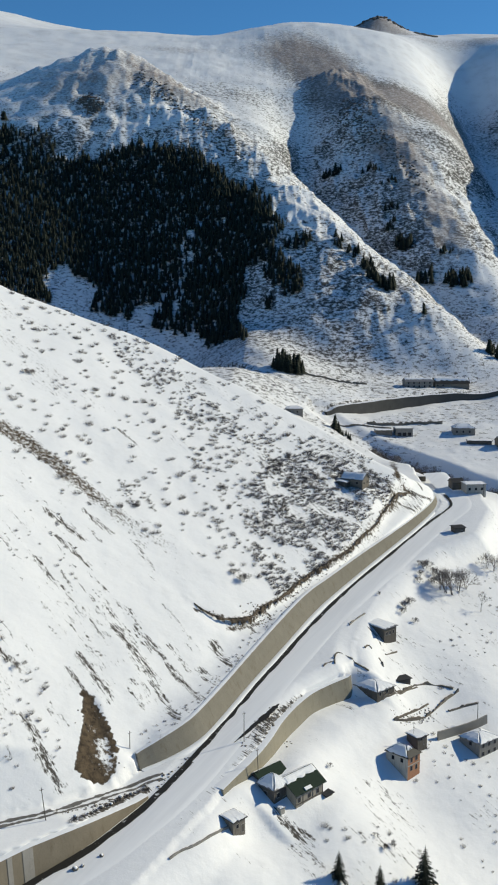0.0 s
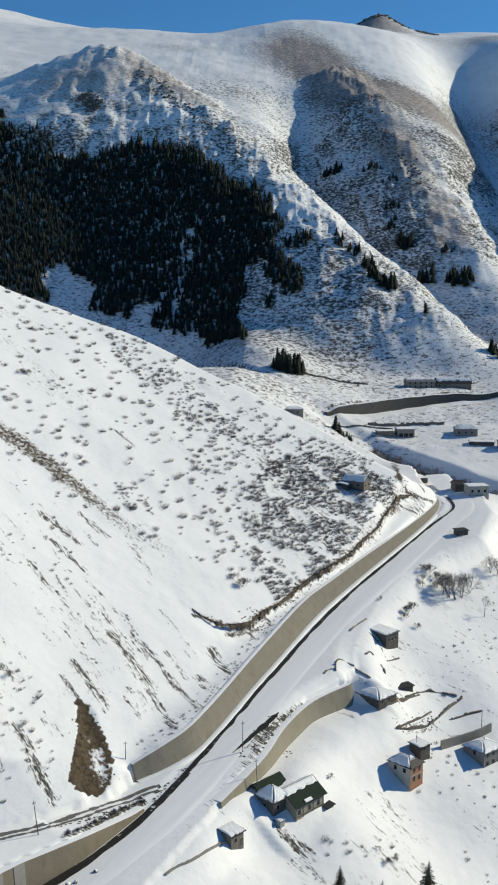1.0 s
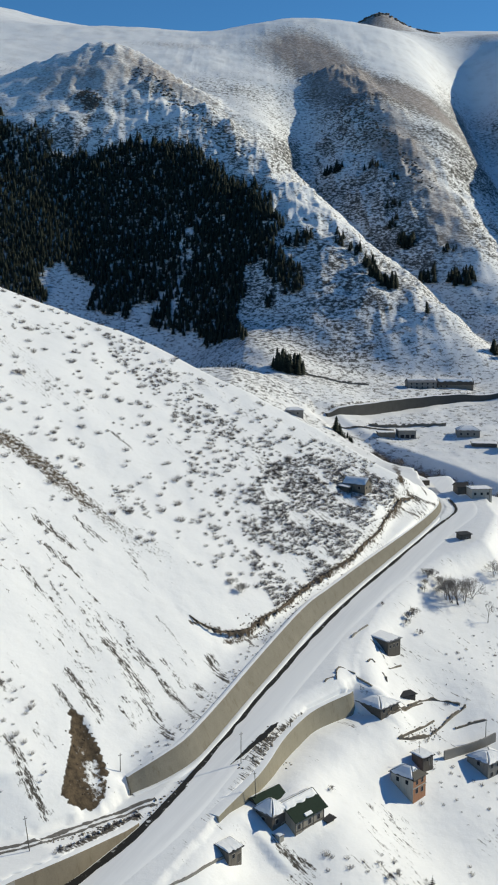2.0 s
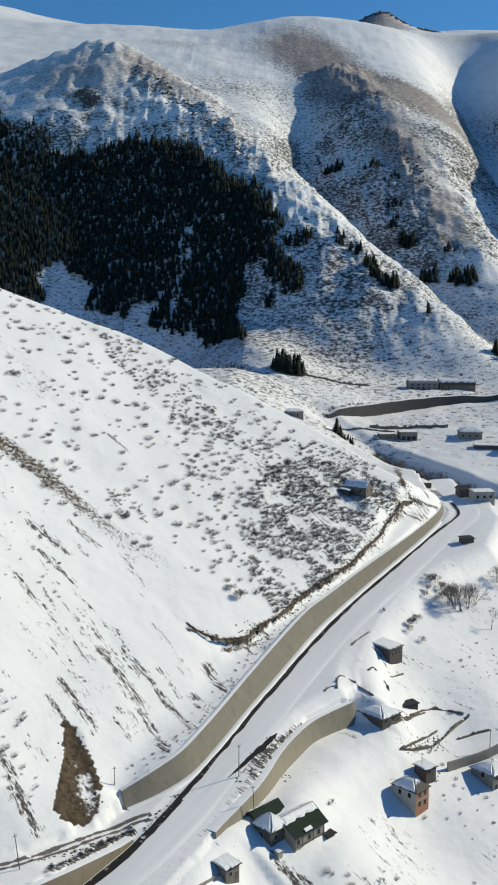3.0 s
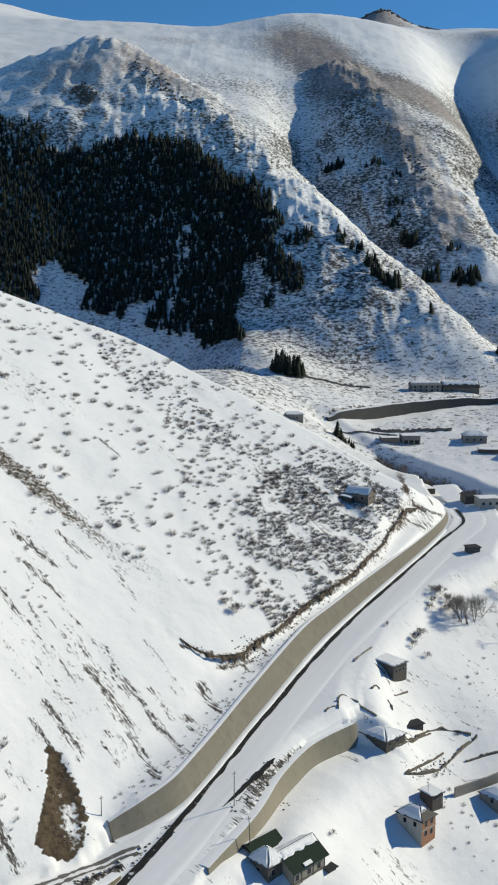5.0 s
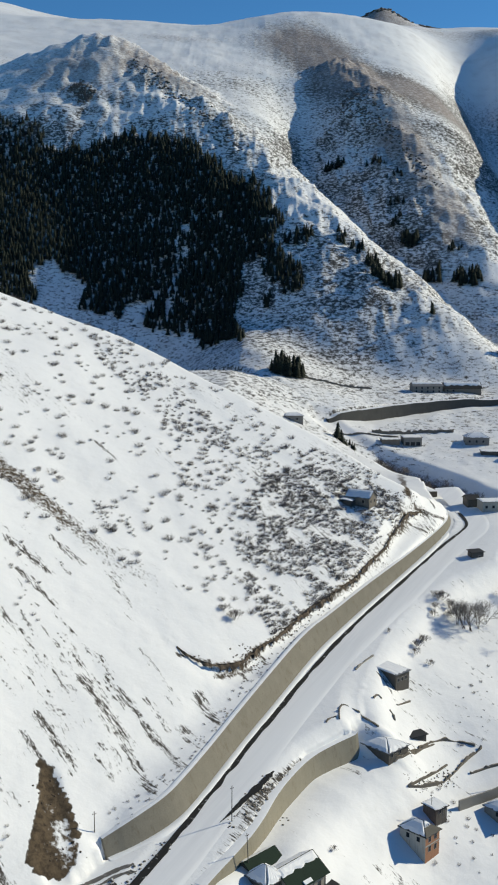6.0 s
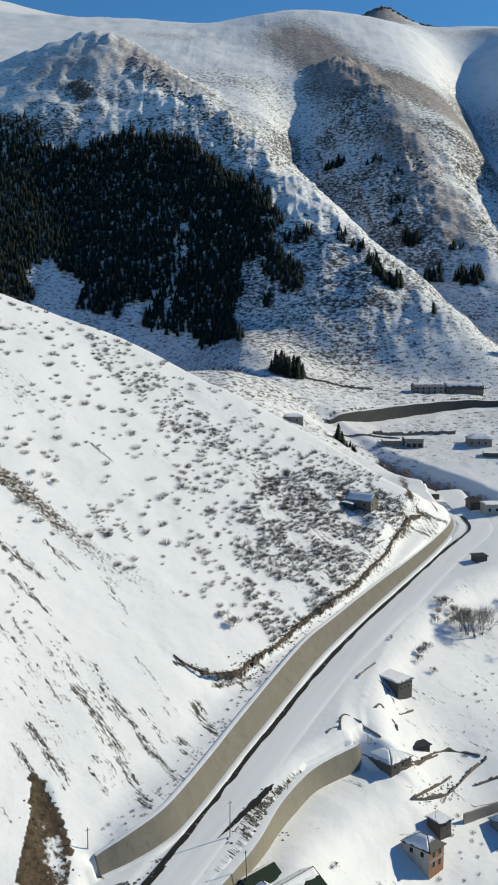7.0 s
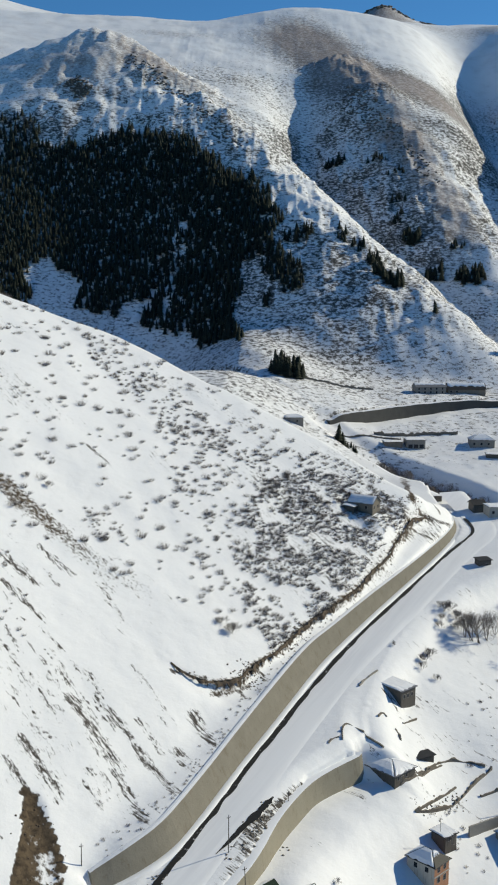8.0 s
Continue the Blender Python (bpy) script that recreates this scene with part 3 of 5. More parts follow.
# ---- road, its dark edge and the retaining walls ----
def resample(nodes, every):
    """Points every so many metres along a rounded polyline, with their values and directions."""
    pts = np.array(nodes, float)
    for _ in range(2):
        a, b = pts[:-1], pts[1:]
        pts = np.concatenate([pts[:1], np.stack([0.75 * a + 0.25 * b, 0.25 * a + 0.75 * b], 1).reshape(-1, pts.shape[1]), pts[-1:]])
    run = np.concatenate([[0], np.cumsum(np.hypot(*(pts[1:, :2] - pts[:-1, :2]).T))])
    s = np.linspace(0, run[-1], max(2, int(run[-1] / every)))
    out = np.stack([np.interp(s, run, pts[:, k]) for k in range(pts.shape[1])], 1)
    t = np.gradient(out[:, :2], axis=0)
    t /= np.linalg.norm(t, axis=1)[:, None]
    return out, t, s


def sweep(name, rows, material, parent=None, label="", closed=False, smooth=False):
    """A strip or tube through rows of points (one row a station)."""
    n = len(rows[0])
    verts = [p for r in rows for p in r]
    faces = []
    for i in range(len(rows) - 1):
        for k in range(n if closed else n - 1):
            a, b = i * n + k, i * n + (k + 1) % n
            faces.append((a, b, b + n, a + n))
    if closed:
        faces += [tuple(range(n)), tuple(range((len(rows) - 1) * n, len(rows) * n))[::-1]]
    return mesh_object(name, verts, faces, material, parent, label, smooth)


def ragged(s, size, seed):
    return fbm(s, np.zeros_like(s) + seed * 13.7, size, 3, seed)


edge, tang, erun = resample(ROAD_EDGE, 1.5)
rows = []
for (x, y, _), (tx, ty), s in zip(edge, tang, erun):
    rx, ry = ty, -tx
    wide = 11.2
    r = []
    for k in range(9):
        o = wide * k / 8
        px, py = x + rx * o, y + ry * o
        r.append((px, py, road_z(px, py) + (0.07, 0.09, 0.10, 0.11, 0.12, 0.11, 0.09, 0.02, -0.45)[k]))
    rows.append(r)
road = sweep("road", rows, ROAD_SNOW, smooth=True)
tagged(road, "mountain road under grey packed snow with wheel tracks", "road", kind="structure")

rows = []
wob, wob2 = ragged(erun, 9, 3), ragged(erun, 5, 4)
for (x, y, _), (tx, ty), s, w, w2 in zip(edge, tang, erun, wob, wob2):
    if y > 465:
        continue
    rx, ry = ty, -tx
    a, b = 0.15 + 0.35 * w, (2.3 if s < 200 else 1.75 - 0.35 * min(1.0, (s - 200) / 150)) + 0.5 * w2
    rows.append([(x + rx * o, y + ry * o, road_z(x + rx * o, y + ry * o) + 0.16) for o in (a, 0.5 * (a + b), b)])
gutter = sweep("road_gutter", rows, DARK_STRIP)
tagged(gutter, "dark wet thawed strip along the road's inner edge", "gutter", kind="structure")

# dark wedge at the outer edge of the road
wedge, wedge_t, wedge_s = resample([(-3.9, 259.1, 0.1), (-0.8, 263.6, 0.5), (1.9, 268.3, 0.9), (4.3, 271.6, 1.1), (6.7, 275.7, 1.0), (8.4, 278.5, 0.3)], 0.7)
rows = []
for (x, y, half), (tx, ty), w in zip(wedge, wedge_t, ragged(wedge_s, 1.6, 6)):
    half = max(0.05, half * (1 + 0.7 * w))
    rows.append([(x + ty * o, y - tx * o, road_z(x + ty * o, y - tx * o) + 0.17) for o in (-half, 0.2 * w, half)])
tagged(sweep("thawed_patch", rows, DARK_STRIP), "dark wet thawed patch along the road's outer edge", "asphalt", kind="structure")

# snow bank between the gutter and the foot of the upper wall
toe_pts, toe_t, toe_s = resample(TOE, 1.5)
rows = []
bank = ragged(toe_s, 7, 8)
for (x, y, h), (tx, ty), s, w in zip(toe_pts, toe_t, toe_s, bank):
    if s < WALL_FROM + 0.6 or y > 470:
        continue
    rx, ry = ty, -tx
    wd = 1.5 + 0.35 * w
    prof = [(-0.25, 0.35), (0.15, 0.5 + 0.12 * w), (0.5 * wd, 0.45 + 0.15 * w), (0.85 * wd, 0.36 + 0.1 * w), (wd + 0.15, -0.2)]
    rows.append([(x + rx * o, y + ry * o, road_z(x, y) + z) for o, z in prof])
bank_ob = sweep("snow_bank", rows, SNOW, smooth=True)
tagged(bank_ob, "ploughed snow bank along the foot of the retaining wall", "snow bank", kind="structure")


def retaining_wall(label, stations, material, coping, back=0.9):
    """stations: foot, right-hand normal, height, batter and road level along the wall."""
    wall = tagged(new("retaining_wall"), label, "wall")
    face, cap = [], []
    for (x, y), (rx, ry), h, lean, z in stations:
        bx, by = x - rx * lean * h, y - ry * lean * h
        face.append([(x + rx * 0.15, y + ry * 0.15, z - 1.5), (x, y, z), (0.5 * (x + bx), 0.5 * (y + by), z + 0.5 * h), (bx, by, z + h),
                     (bx - rx * back, by - ry * back, z + h), (bx - rx * back, by - ry * back, z - 1.5)])
        prof = ((0.03, -0.02), (0.02, 0.03), (-0.4, 0.10), (-0.5 * back, 0.14), (-back + 0.1, 0.12), (-back - 0.25, 0.1), (-back - 0.3, -0.3))
        cap.append([(bx + rx * o, by + ry * o, z + h + u) for o, u in prof])
    sweep("wall_face", face, material, wall, closed=True)
    sweep("coping", cap, coping, wall, "snow-dusted top edge", closed=True)
    return wall


st = []
for (x, y, h), (tx, ty), s in zip(toe_pts, toe_t, toe_s):
    if s >= WALL_FROM + 0.3 and y < 474:
        st.append(((x, y), (ty, -tx), max(h, 0.4), 0.5, float(road_z(x, y)) + 0.1))
retaining_wall("long tan concrete retaining wall leaning into the snowy hillside", st, WALL_TAN, SNOW)
st = []
for (x, y, h), (tx, ty), s in zip(edge, tang, erun):
    if 60 < s and y < 236:
        st.append(((x, y), (ty, -tx), max(h - 0.2, 0.3), 0.12, float(road_z(x, y)) + 0.05))
track_wall = retaining_wall("brown concrete retaining wall below the side track", st, WALL_BROWN, SNOW, 2.0)
for reach, wide in ((-46.6, 1.3), (-49.6, 0.6)):
    near = min(st, key=lambda q: abs(q[0][0] - reach))
    (x, y), (rx, ry), h, lean, z = near
    strip = []
    for o in (-wide, wide):
        cx, cy = x - ry * o, y + rx * o
        tx, ty = cx - rx * lean * h, cy - ry * lean * h
        strip.append([(cx + rx * 0.14, cy + ry * 0.14, z - 0.6), (tx + rx * 0.10, ty + ry * 0.10, z + h - 0.1), (tx - rx * 0.2, ty - ry * 0.2, z + h - 0.1), (cx - rx * 0.2, cy - ry * 0.2, z - 0.6)])
    sweep("patch", strip, WALL_PALE, track_wall, "pale repaired strip of concrete", closed=True)
# wheel ruts of the side track
rut, rut_t, rut_s = resample([(-62, 213.5, 0), (-55.2, 217.4, 0), (-46.5, 221.6, 0), (-38.4, 229.6, 0), (-32.7, 236.4, 0), (-25.9, 242.5, 0), (-21, 245, 0)], 0.6)
for side, wide, seed in ((-0.8, 0.62, 21), (0.9, 0.40, 22)):
    wob, thick = ragged(rut_s, 6, seed), ragged(rut_s, 1.7, seed + 5)
    rows = []
    for (x, y, _), (tx, ty), w, k in zip(rut, rut_t, wob, thick):
        mid, half = side + 0.35 * w, max(wide * (1 + 1.3 * k), 0.03)
        r = []
        for o in (mid - half, mid, mid + half):
            px, py = x + ty * o, y - tx * o
            r.append((px, py, at_ground(px, py) + 0.07))
        rows.append(r)
    tagged(sweep("track_rut", rows, MUD), "muddy wheel rut of the snowy side track", "rut", kind="structure")
sh_pts, sh_t, sh_s = resample(SHOULDER, 1.5)
st = []
for (x, y, h), (tx, ty), s in zip(sh_pts, sh_t, sh_s):
    if h > 0.9 and 238 < y < 301.5:
        top = float(road_z(x, y)) - float(np.interp(y, [p[1] for p in SHOULDER], SAG))
        st.append(((x + ty * 0.1, y - tx * 0.1), (ty, -tx), h + 0.1, 0.12, top - h))
retaining_wall("tan concrete retaining wall below the road beside the village lane", st, WALL_LANE, SNOW, 2.6)


# ---- houses and sheds ----
PLASTER = wall_paint("grey_plaster", (0.17, 0.16, 0.145), (0.29, 0.275, 0.25))
PALE = wall_paint("pale_plaster", (0.33, 0.31, 0.27), (0.46, 0.44, 0.39))
BRICK = wall_paint("orange_brick", (0.33, 0.155, 0.085), (0.46, 0.245, 0.145), 2.6)
STONE = wall_paint("rubble_stone", (0.12, 0.105, 0.085), (0.27, 0.235, 0.19), 1.6)
TIMBER = wall_paint("weathered_timber", (0.075, 0.065, 0.055), (0.15, 0.135, 0.115), 2.0)
GREEN_ROOF = wall_paint("green_sheet_roof", (0.005, 0.017, 0.010), (0.013, 0.032, 0.020), 0.8, 0.85)
DARK_ROOF = wall_paint("dark_sheet_roof", (0.018, 0.017, 0.017), (0.05, 0.048, 0.046), 1.2, 0.6)
GREY_ROOF = wall_paint("grey_sheet_roof", (0.12, 0.12, 0.125), (0.22, 0.22, 0.225), 0.8, 0.5)
# brightness of the sunlit front is put into this block colour
BLOCK = wall_paint("sunlit_block_wall", (0.25, 0.222, 0.178), (0.39, 0.35, 0.285), 1.1)
PANE = wall_paint("dark_window", (0.012, 0.013, 0.016), (0.03, 0.032, 0.036), 1.0, 0.15)
FRAME = wall_paint("window_frame", (0.30, 0.28, 0.25), (0.42, 0.40, 0.36))


def box(bm, x0, y0, z0, x1, y1, z1):
    vs = [bm.verts.new((x, y, z)) for z in (z0, z1) for x, y in ((x0, y0), (x1, y0), (x1, y1), (x0, y1))]
    for f in ((3, 2, 1, 0), (4, 5, 6, 7), (0, 1, 5, 4), (1, 2, 6, 5), (2, 3, 7, 6), (3, 0, 4, 7)):
        bm.faces.new([vs[k] for k in f])


def slab(bm, poly, low, high, inset=0.0, wave=0.0, seed=0):
    """A plate over a sloping polygon, between two heights above it."""
    pts = [Vector(p) for p in poly]
    mid = sum(pts, Vector()) / len(pts)
    n = (pts[1] - pts[0]).cross(pts[2] - pts[0]).normalized()
    n = n if n.z > 0 else -n
    rnd = random.Random(seed)
    pts = [p + (mid - p).normalized() * (inset + wave * rnd.random()) for p in pts]
    a, b = [bm.verts.new(p + n * low) for p in pts], [bm.verts.new(p + n * high) for p in pts]
    k = len(pts)
    bm.faces.new(b)
    bm.faces.new(a[::-1])
    for i in range(k):
        bm.faces.new((a[i], a[(i + 1) % k], b[(i + 1) % k], b[i]))


def roof_slopes(kind, w, d, h, rise, over):
    """Sloping polygons of a roof over a w x d plan: front, back, left, right."""
    x0, x1, y0, y1 = -over, w + over, -over, d + over
    if kind == "flat":
        return {"top": [(x0, y0, h), (x1, y0, h), (x1, y1, h + rise), (x0, y1, h + rise)]}
    if kind == "gable":
        m = d / 2
        return {"front": [(x0, y0, h - 0.3), (x1, y0, h - 0.3), (x1, m, h + rise), (x0, m, h + rise)], "back": [(x1, y1, h - 0.3), (x0, y1, h - 0.3), (x0, m, h + rise), (x1, m, h + rise)]}
    if kind == "cross":
        m = w / 2
        return {"left": [(x0, y1, h - 0.3), (x0, y0, h - 0.3), (m, y0, h + rise), (m, y1, h + rise)], "right": [(x1, y0, h - 0.3), (x1, y1, h - 0.3), (m, y1, h + rise), (m, y0, h + rise)]}
    r = max(0.0, (d - w) / 2)
    q = max(0.0, (w - d) / 2)
    a, b = (w / 2 - q, d / 2 - r, h + rise), (w / 2 + q, d / 2 + r, h + rise)
    c = [(x0, y0, h), (x1, y0, h), (x1, y1, h), (x0, y1, h)]
    if q > 0:
        return {"front": [c[0], c[1], b, a], "back": [c[2], c[3], a, b], "left": [c[3], c[0], a], "right": [c[1], c[2], b]}
    if r > 0:
        return {"front": [c[0], c[1], a], "back": [c[2], c[3], b], "left": [c[3], c[0], a, b], "right": [c[1], c[2], b, a]}
    return {"front": [c[0], c[1], a], "back": [c[2], c[3], a], "left": [c[3], c[0], a], "right": [c[1], c[2], a]}


def snow_sheet(poly, seed, ragged_by):
    """Snow over a roof slope whose first edge is the eave: rounded on top, torn along the eave."""
    r = random.Random(seed)
    a, b = poly[0], poly[1]
    c, d = (poly[2], poly[3]) if len(poly) == 4 else (poly[2], poly[2])
    n = (b - a).cross(c - a).normalized()
    n = n if n.z > 0 else -n
    bm = bmesh.new()
    cols, rows = 14, 4
    grid = []
    for i in range(cols + 1):
        t = min(max(i / cols, 0.02), 0.98)
        foot, head = a.lerp(b, t), d.lerp(c, t)
        cut = ragged_by * r.random() ** 1.5 + 0.015
        line = []
        for j in range(rows + 1):
            s = cut + (0.985 - cut) * j / rows
            p = foot.lerp(head, s)
            thick = 0.16 + (0.0 if j in (0, rows) or i in (0, cols) else 0.2 + 0.05 * r.random())
            line.append((bm.verts.new(p + n * 0.10), bm.verts.new(p + n * thick)))
        grid.append(line)
    for i in range(cols):
        for j in range(rows):
            bm.faces.new([grid[i][j][1], grid[i + 1][j][1], grid[i + 1][j + 1][1], grid[i][j + 1][1]])
    for i in range(cols):
        for j in (0, rows):
            bm.faces.new([grid[i][j][0], grid[i + 1][j][0], grid[i + 1][j][1], grid[i][j][1]])
    for j in range(rows):
        for i in (0, cols):
            bm.faces.new([grid[i][j][0], grid[i][j + 1][0], grid[i][j + 1][1], grid[i][j][1]])
    bmesh.ops.remove_doubles(bm, verts=bm.verts, dist=0.001)
    bmesh.ops.recalc_face_normals(bm, faces=bm.faces)
    return bm


def window(parent, face, w, d, at, z, wide, tall, kind="window"):
    """A framed opening on a wall: face front (y = 0), left (x = 0) or right (x = w)."""
    bf, bp = bmesh.new(), bmesh.new()
    e, t = 0.09, 0.09
    for b, grow, out in ((bf, e, 0.05), (bp, 0.0, 0.075)):
        if face == "front":
            box(b, at - grow, -out, z - grow, at + wide + grow, t, z + tall + grow)
        elif face == "left":
            box(b, -out, at - grow, z - grow, t, at + wide + grow, z + tall + grow)
        else:
            box(b, w - t, at - grow, z - grow, w + out, at + wide + grow, z + tall + grow)
    f = part(kind, bf, FRAME, parent)
    part("door_leaf" if kind == "door" else "pane", bp, TIMBER if kind == "door" else PANE, f)
    return f


def house(label, corner, turn, w, d, h, roof, rise, walls, roofing, snow, windows=(), doors=(), over=0.45, deep=4.0, name="house", category="house", chimney=None, seed=0):
    """A house from its near corner: front along local x, depth along local y."""
    x, y, z = corner
    if y > 440:
        c, s = math.cos(radians(turn)), math.sin(radians(turn))
        z = at_ground(x + 0.5 * w * c - 0.2 * d * s, y + 0.5 * w * s + 0.2 * d * c) - 0.2
    ob = tagged(new(name), label, category)
    ob.matrix_world = pose(x, y, z, 0, 0, turn)
    bm = bmesh.new()
    box(bm, 0, 0, -deep, w, d, h)
    if roof in ("gable", "cross"):
        if roof == "gable":
            tri = [[(0.0, 0.0, h), (0.0, d, h), (0.0, d / 2, h + rise)], [(w, 0.0, h), (w, d, h), (w, d / 2, h + rise)]]
        else:
            tri = [[(0.0, 0.0, h), (w, 0.0, h), (w / 2, 0.0, h + rise)], [(0.0, d, h), (w, d, h), (w / 2, d, h + rise)]]
        for t in tri:
            bm.faces.new([bm.verts.new(p) for p in t])
    bmesh.ops.recalc_face_normals(bm, faces=bm.faces)
    part("wall", bm, walls, ob)
    slopes = roof_slopes(roof, w, d, h, rise, over)
    bm = bmesh.new()
    for poly in slopes.values():
        slab(bm, poly, -0.02, 0.14)
    part("roof", bm, roofing, ob)
    for k, (side, cover_to) in enumerate(snow.items()):
        poly = [Vector(p) for p in slopes[side]]
        if cover_to < 1.0:
            # snow has slid: it stays on the upper part of the slope
            half = len(poly) // 2
            low = [p.lerp(poly[-1 - i] if len(poly) == 4 else poly[2], 1 - cover_to) for i, p in enumerate(poly[:2])]
            poly = low + poly[2:]
        part("roof_snow", snow_sheet(poly, seed + k, 0.10 if cover_to >= 1.0 else 0.30), SNOW, ob, "smooth snow lying on the roof")
    for face, at, zz, wide, tall in windows:
        window(ob, face, w, d, at, zz, wide, tall)
    for face, at, zz, wide, tall in doors:
        window(ob, face, w, d, at, zz, wide, tall, "door")
    if chimney:
        bm = bmesh.new()
        cx, cy, ct = chimney
        box(bm, cx - 0.3, cy - 0.3, h - 0.2, cx + 0.3, cy + 0.3, h + ct)
        box(bm, cx - 0.38, cy - 0.38, h + ct, cx + 0.38, cy + 0.38, h + ct + 0.12)
        part("chimney", bm, STONE, ob)
    return ob


# brick house and the shed beside it
brick_house = house("two-storey orange brick house with a half-thawed hipped roof", (43.8, 271.9, -18.6), 45, 5.6, 7.4, 5.0, "hip", 2.1, BRICK, DARK_ROOF, {"left": 1.0, "back": 1.0, "front": 0.45},
      [("front", 1.2, 3.4, 0.9, 1.3), ("front", 3.5, 3.4, 0.9, 1.3), ("front", 1.2, 1.0, 0.9, 1.3), ("front", 3.5, 0.8, 0.9, 1.3), ("left", 1.6, 3.2, 0.9, 1.2), ("left", 4.6, 3.2, 0.9, 1.2)], seed=1)
bm = bmesh.new()
box(bm, -0.06, 0.02, -3.5, -0.003, 7.38, 4.95)
part("plaster_side", bm, PALE, brick_house, "pale plastered side wall")
bm = bmesh.new()
box(bm, 5.55, 1.2, 2.75, 6.6, 4.2, 2.9)
balcony = part("balcony", bm, TIMBER, brick_house, "small timber balcony")
for at in (1.25, 2.2, 3.15, 4.1):
    bm = bmesh.new()
    box(bm, 6.5, at, 2.9, 6.56, at + 0.06, 3.7)
    part("baluster", bm, TIMBER, balcony)
bm = bmesh.new()
box(bm, 6.48, 1.2, 3.7, 6.58, 4.2, 3.78)
part("rail", bm, TIMBER, balcony)
bm = bmesh.new()
box(bm, -0.1, -0.14, 2.5, 5.7, -0.004, 2.72)
part("storey_band", bm, PALE, brick_house, "pale concrete floor band")
house("small dark timber shed with a flat snow-laden roof", (48.4, 283.6, -15.6), 40, 4.0, 4.2, 2.7, "flat", 0.3, TIMBER, DARK_ROOF, {"top": 1.0},
      [("front", 1.0, 1.6, 0.8, 1.0)], [("front", 2.5, 0.2, 0.9, 1.9)], name="shed", category="shed", seed=2)
house("grey plastered house with two rows of windows and snowy roof", (67.2, 287.6, -21.2), 38, 8.6, 7.6, 4.7, "hip", 1.7, PLASTER, GREY_ROOF, {"left": 1.0, "front": 1.0, "back": 1.0, "right": 1.0},
      [("front", 1.0, 3.3, 1.0, 1.2), ("front", 3.6, 3.3, 1.0, 1.2), ("front", 6.2, 3.3, 1.0, 1.2), ("front", 1.0, 0.9, 1.0, 1.2), ("front", 3.6, 0.9, 1.0, 1.2), ("front", 6.2, 0.9, 1.0, 1.2), ("left", 3.0, 3.3, 1.0, 1.2)], seed=3)
# big house with the green roof, its wing and lean-to
big_house = house("large grey-brown block house with green gabled roof and sliding snow", (11.6, 243.4, -15.6), 46, 10.4, 8.6, 5.6, "gable", 3.0, BLOCK, GREEN_ROOF, {"front": 0.38, "back": 1.0},
      [("front", 0.8, 3.1, 1.0, 1.2), ("front", 4.6, 3.1, 1.1, 1.2), ("front", 7.9, 3.1, 1.0, 1.2), ("front", 4.6, 0.6, 1.0, 1.1), ("left", 3.0, 3.2, 1.0, 1.2)], [("front", 1.4, 0.0, 1.0, 2.0)], over=0.7, seed=4)
# dark bands across the front, at mid-height and below the eave
for z0, z1 in ((2.55, 2.80), (4.95, 5.15)):
    bm = bmesh.new()
    box(bm, -0.08, -0.10, z0, 10.48, -0.004, z1)
    part("timber_band", bm, TIMBER, big_house, "dark timber band across the wall")
for at in (0.0, 2.6, 6.4, 10.2):
    bm = bmesh.new()
    box(bm, at - 0.02, -0.07, -2.0, at + 0.22, -0.006, 5.4)
    part("post", bm, TIMBER, big_house, "dark timber upright of the wall")
bm = bmesh.new()
slab(bm, [(3.2, -0.45, 5.50), (5.6, -0.45, 5.50), (5.6, 0.30, 5.98), (3.2, 0.30, 5.98)], 0.15, 0.40)
part("roof_snow", bm, SNOW, big_house, "patch of snow left near the eave")
house("dark log store with a sloping roof against the house", (19.6, 250.0, -16.0), 46, 2.6, 4.2, 2.4, "flat", 0.5, TIMBER, DARK_ROOF, {}, name="shed", category="shed", seed=26)
house("small pale box-like store beside the house wing", (7.8, 240.2, -14.2), 46, 1.5, 1.3, 1.9, "flat", 0.1, PALE, GREY_ROOF, {"top": 1.0}, over=0.15, name="shed", category="shed", seed=27)
house("house wing with a steep snowy pyramid roof in shade", (6.2, 242.4, -13.6), 46, 4.8, 5.4, 5.2, "hip", 2.6, TIMBER, GREY_ROOF, {"front": 1.0, "left": 1.0, "right": 1.0, "back": 1.0},
      [("front", 1.0, 2.8, 1.0, 1.2), ("left", 2.4, 2.8, 1.0, 1.2)], [("front", 3.2, 0.3, 1.0, 2.0)], over=0.6, seed=5)
house("long low lean-to with dark green sheet roof", (3.2, 247.6, -13.0), 46, 9.0, 4.6, 4.4, "gable", 1.6, TIMBER, GREEN_ROOF, {"back": 1.0}, name="shed", category="shed", seed=6)
house("small stone hut with a snow-capped flat roof", (-3.7, 228.9, -13.2), 46, 4.0, 3.8, 3.3, "flat", 0.5, STONE, DARK_ROOF, {"top": 1.0},
      [("front", 1.0, 1.5, 0.8, 0.9)], [("front", 2.8, 0.0, 0.9, 1.9)], name="hut", category="hut", seed=7)
house("flat-roofed dark timber house half buried in drifted snow", (44.2, 327.4, 1.0), 44, 6.2, 9.0, 4.4, "flat", 0.5, TIMBER, GREY_ROOF, {"top": 1.0},
      [("front", 0.8, 2.2, 0.8, 1.0), ("front", 2.5, 2.2, 0.8, 1.0), ("front", 4.2, 2.2, 0.8, 1.0)], seed=8)
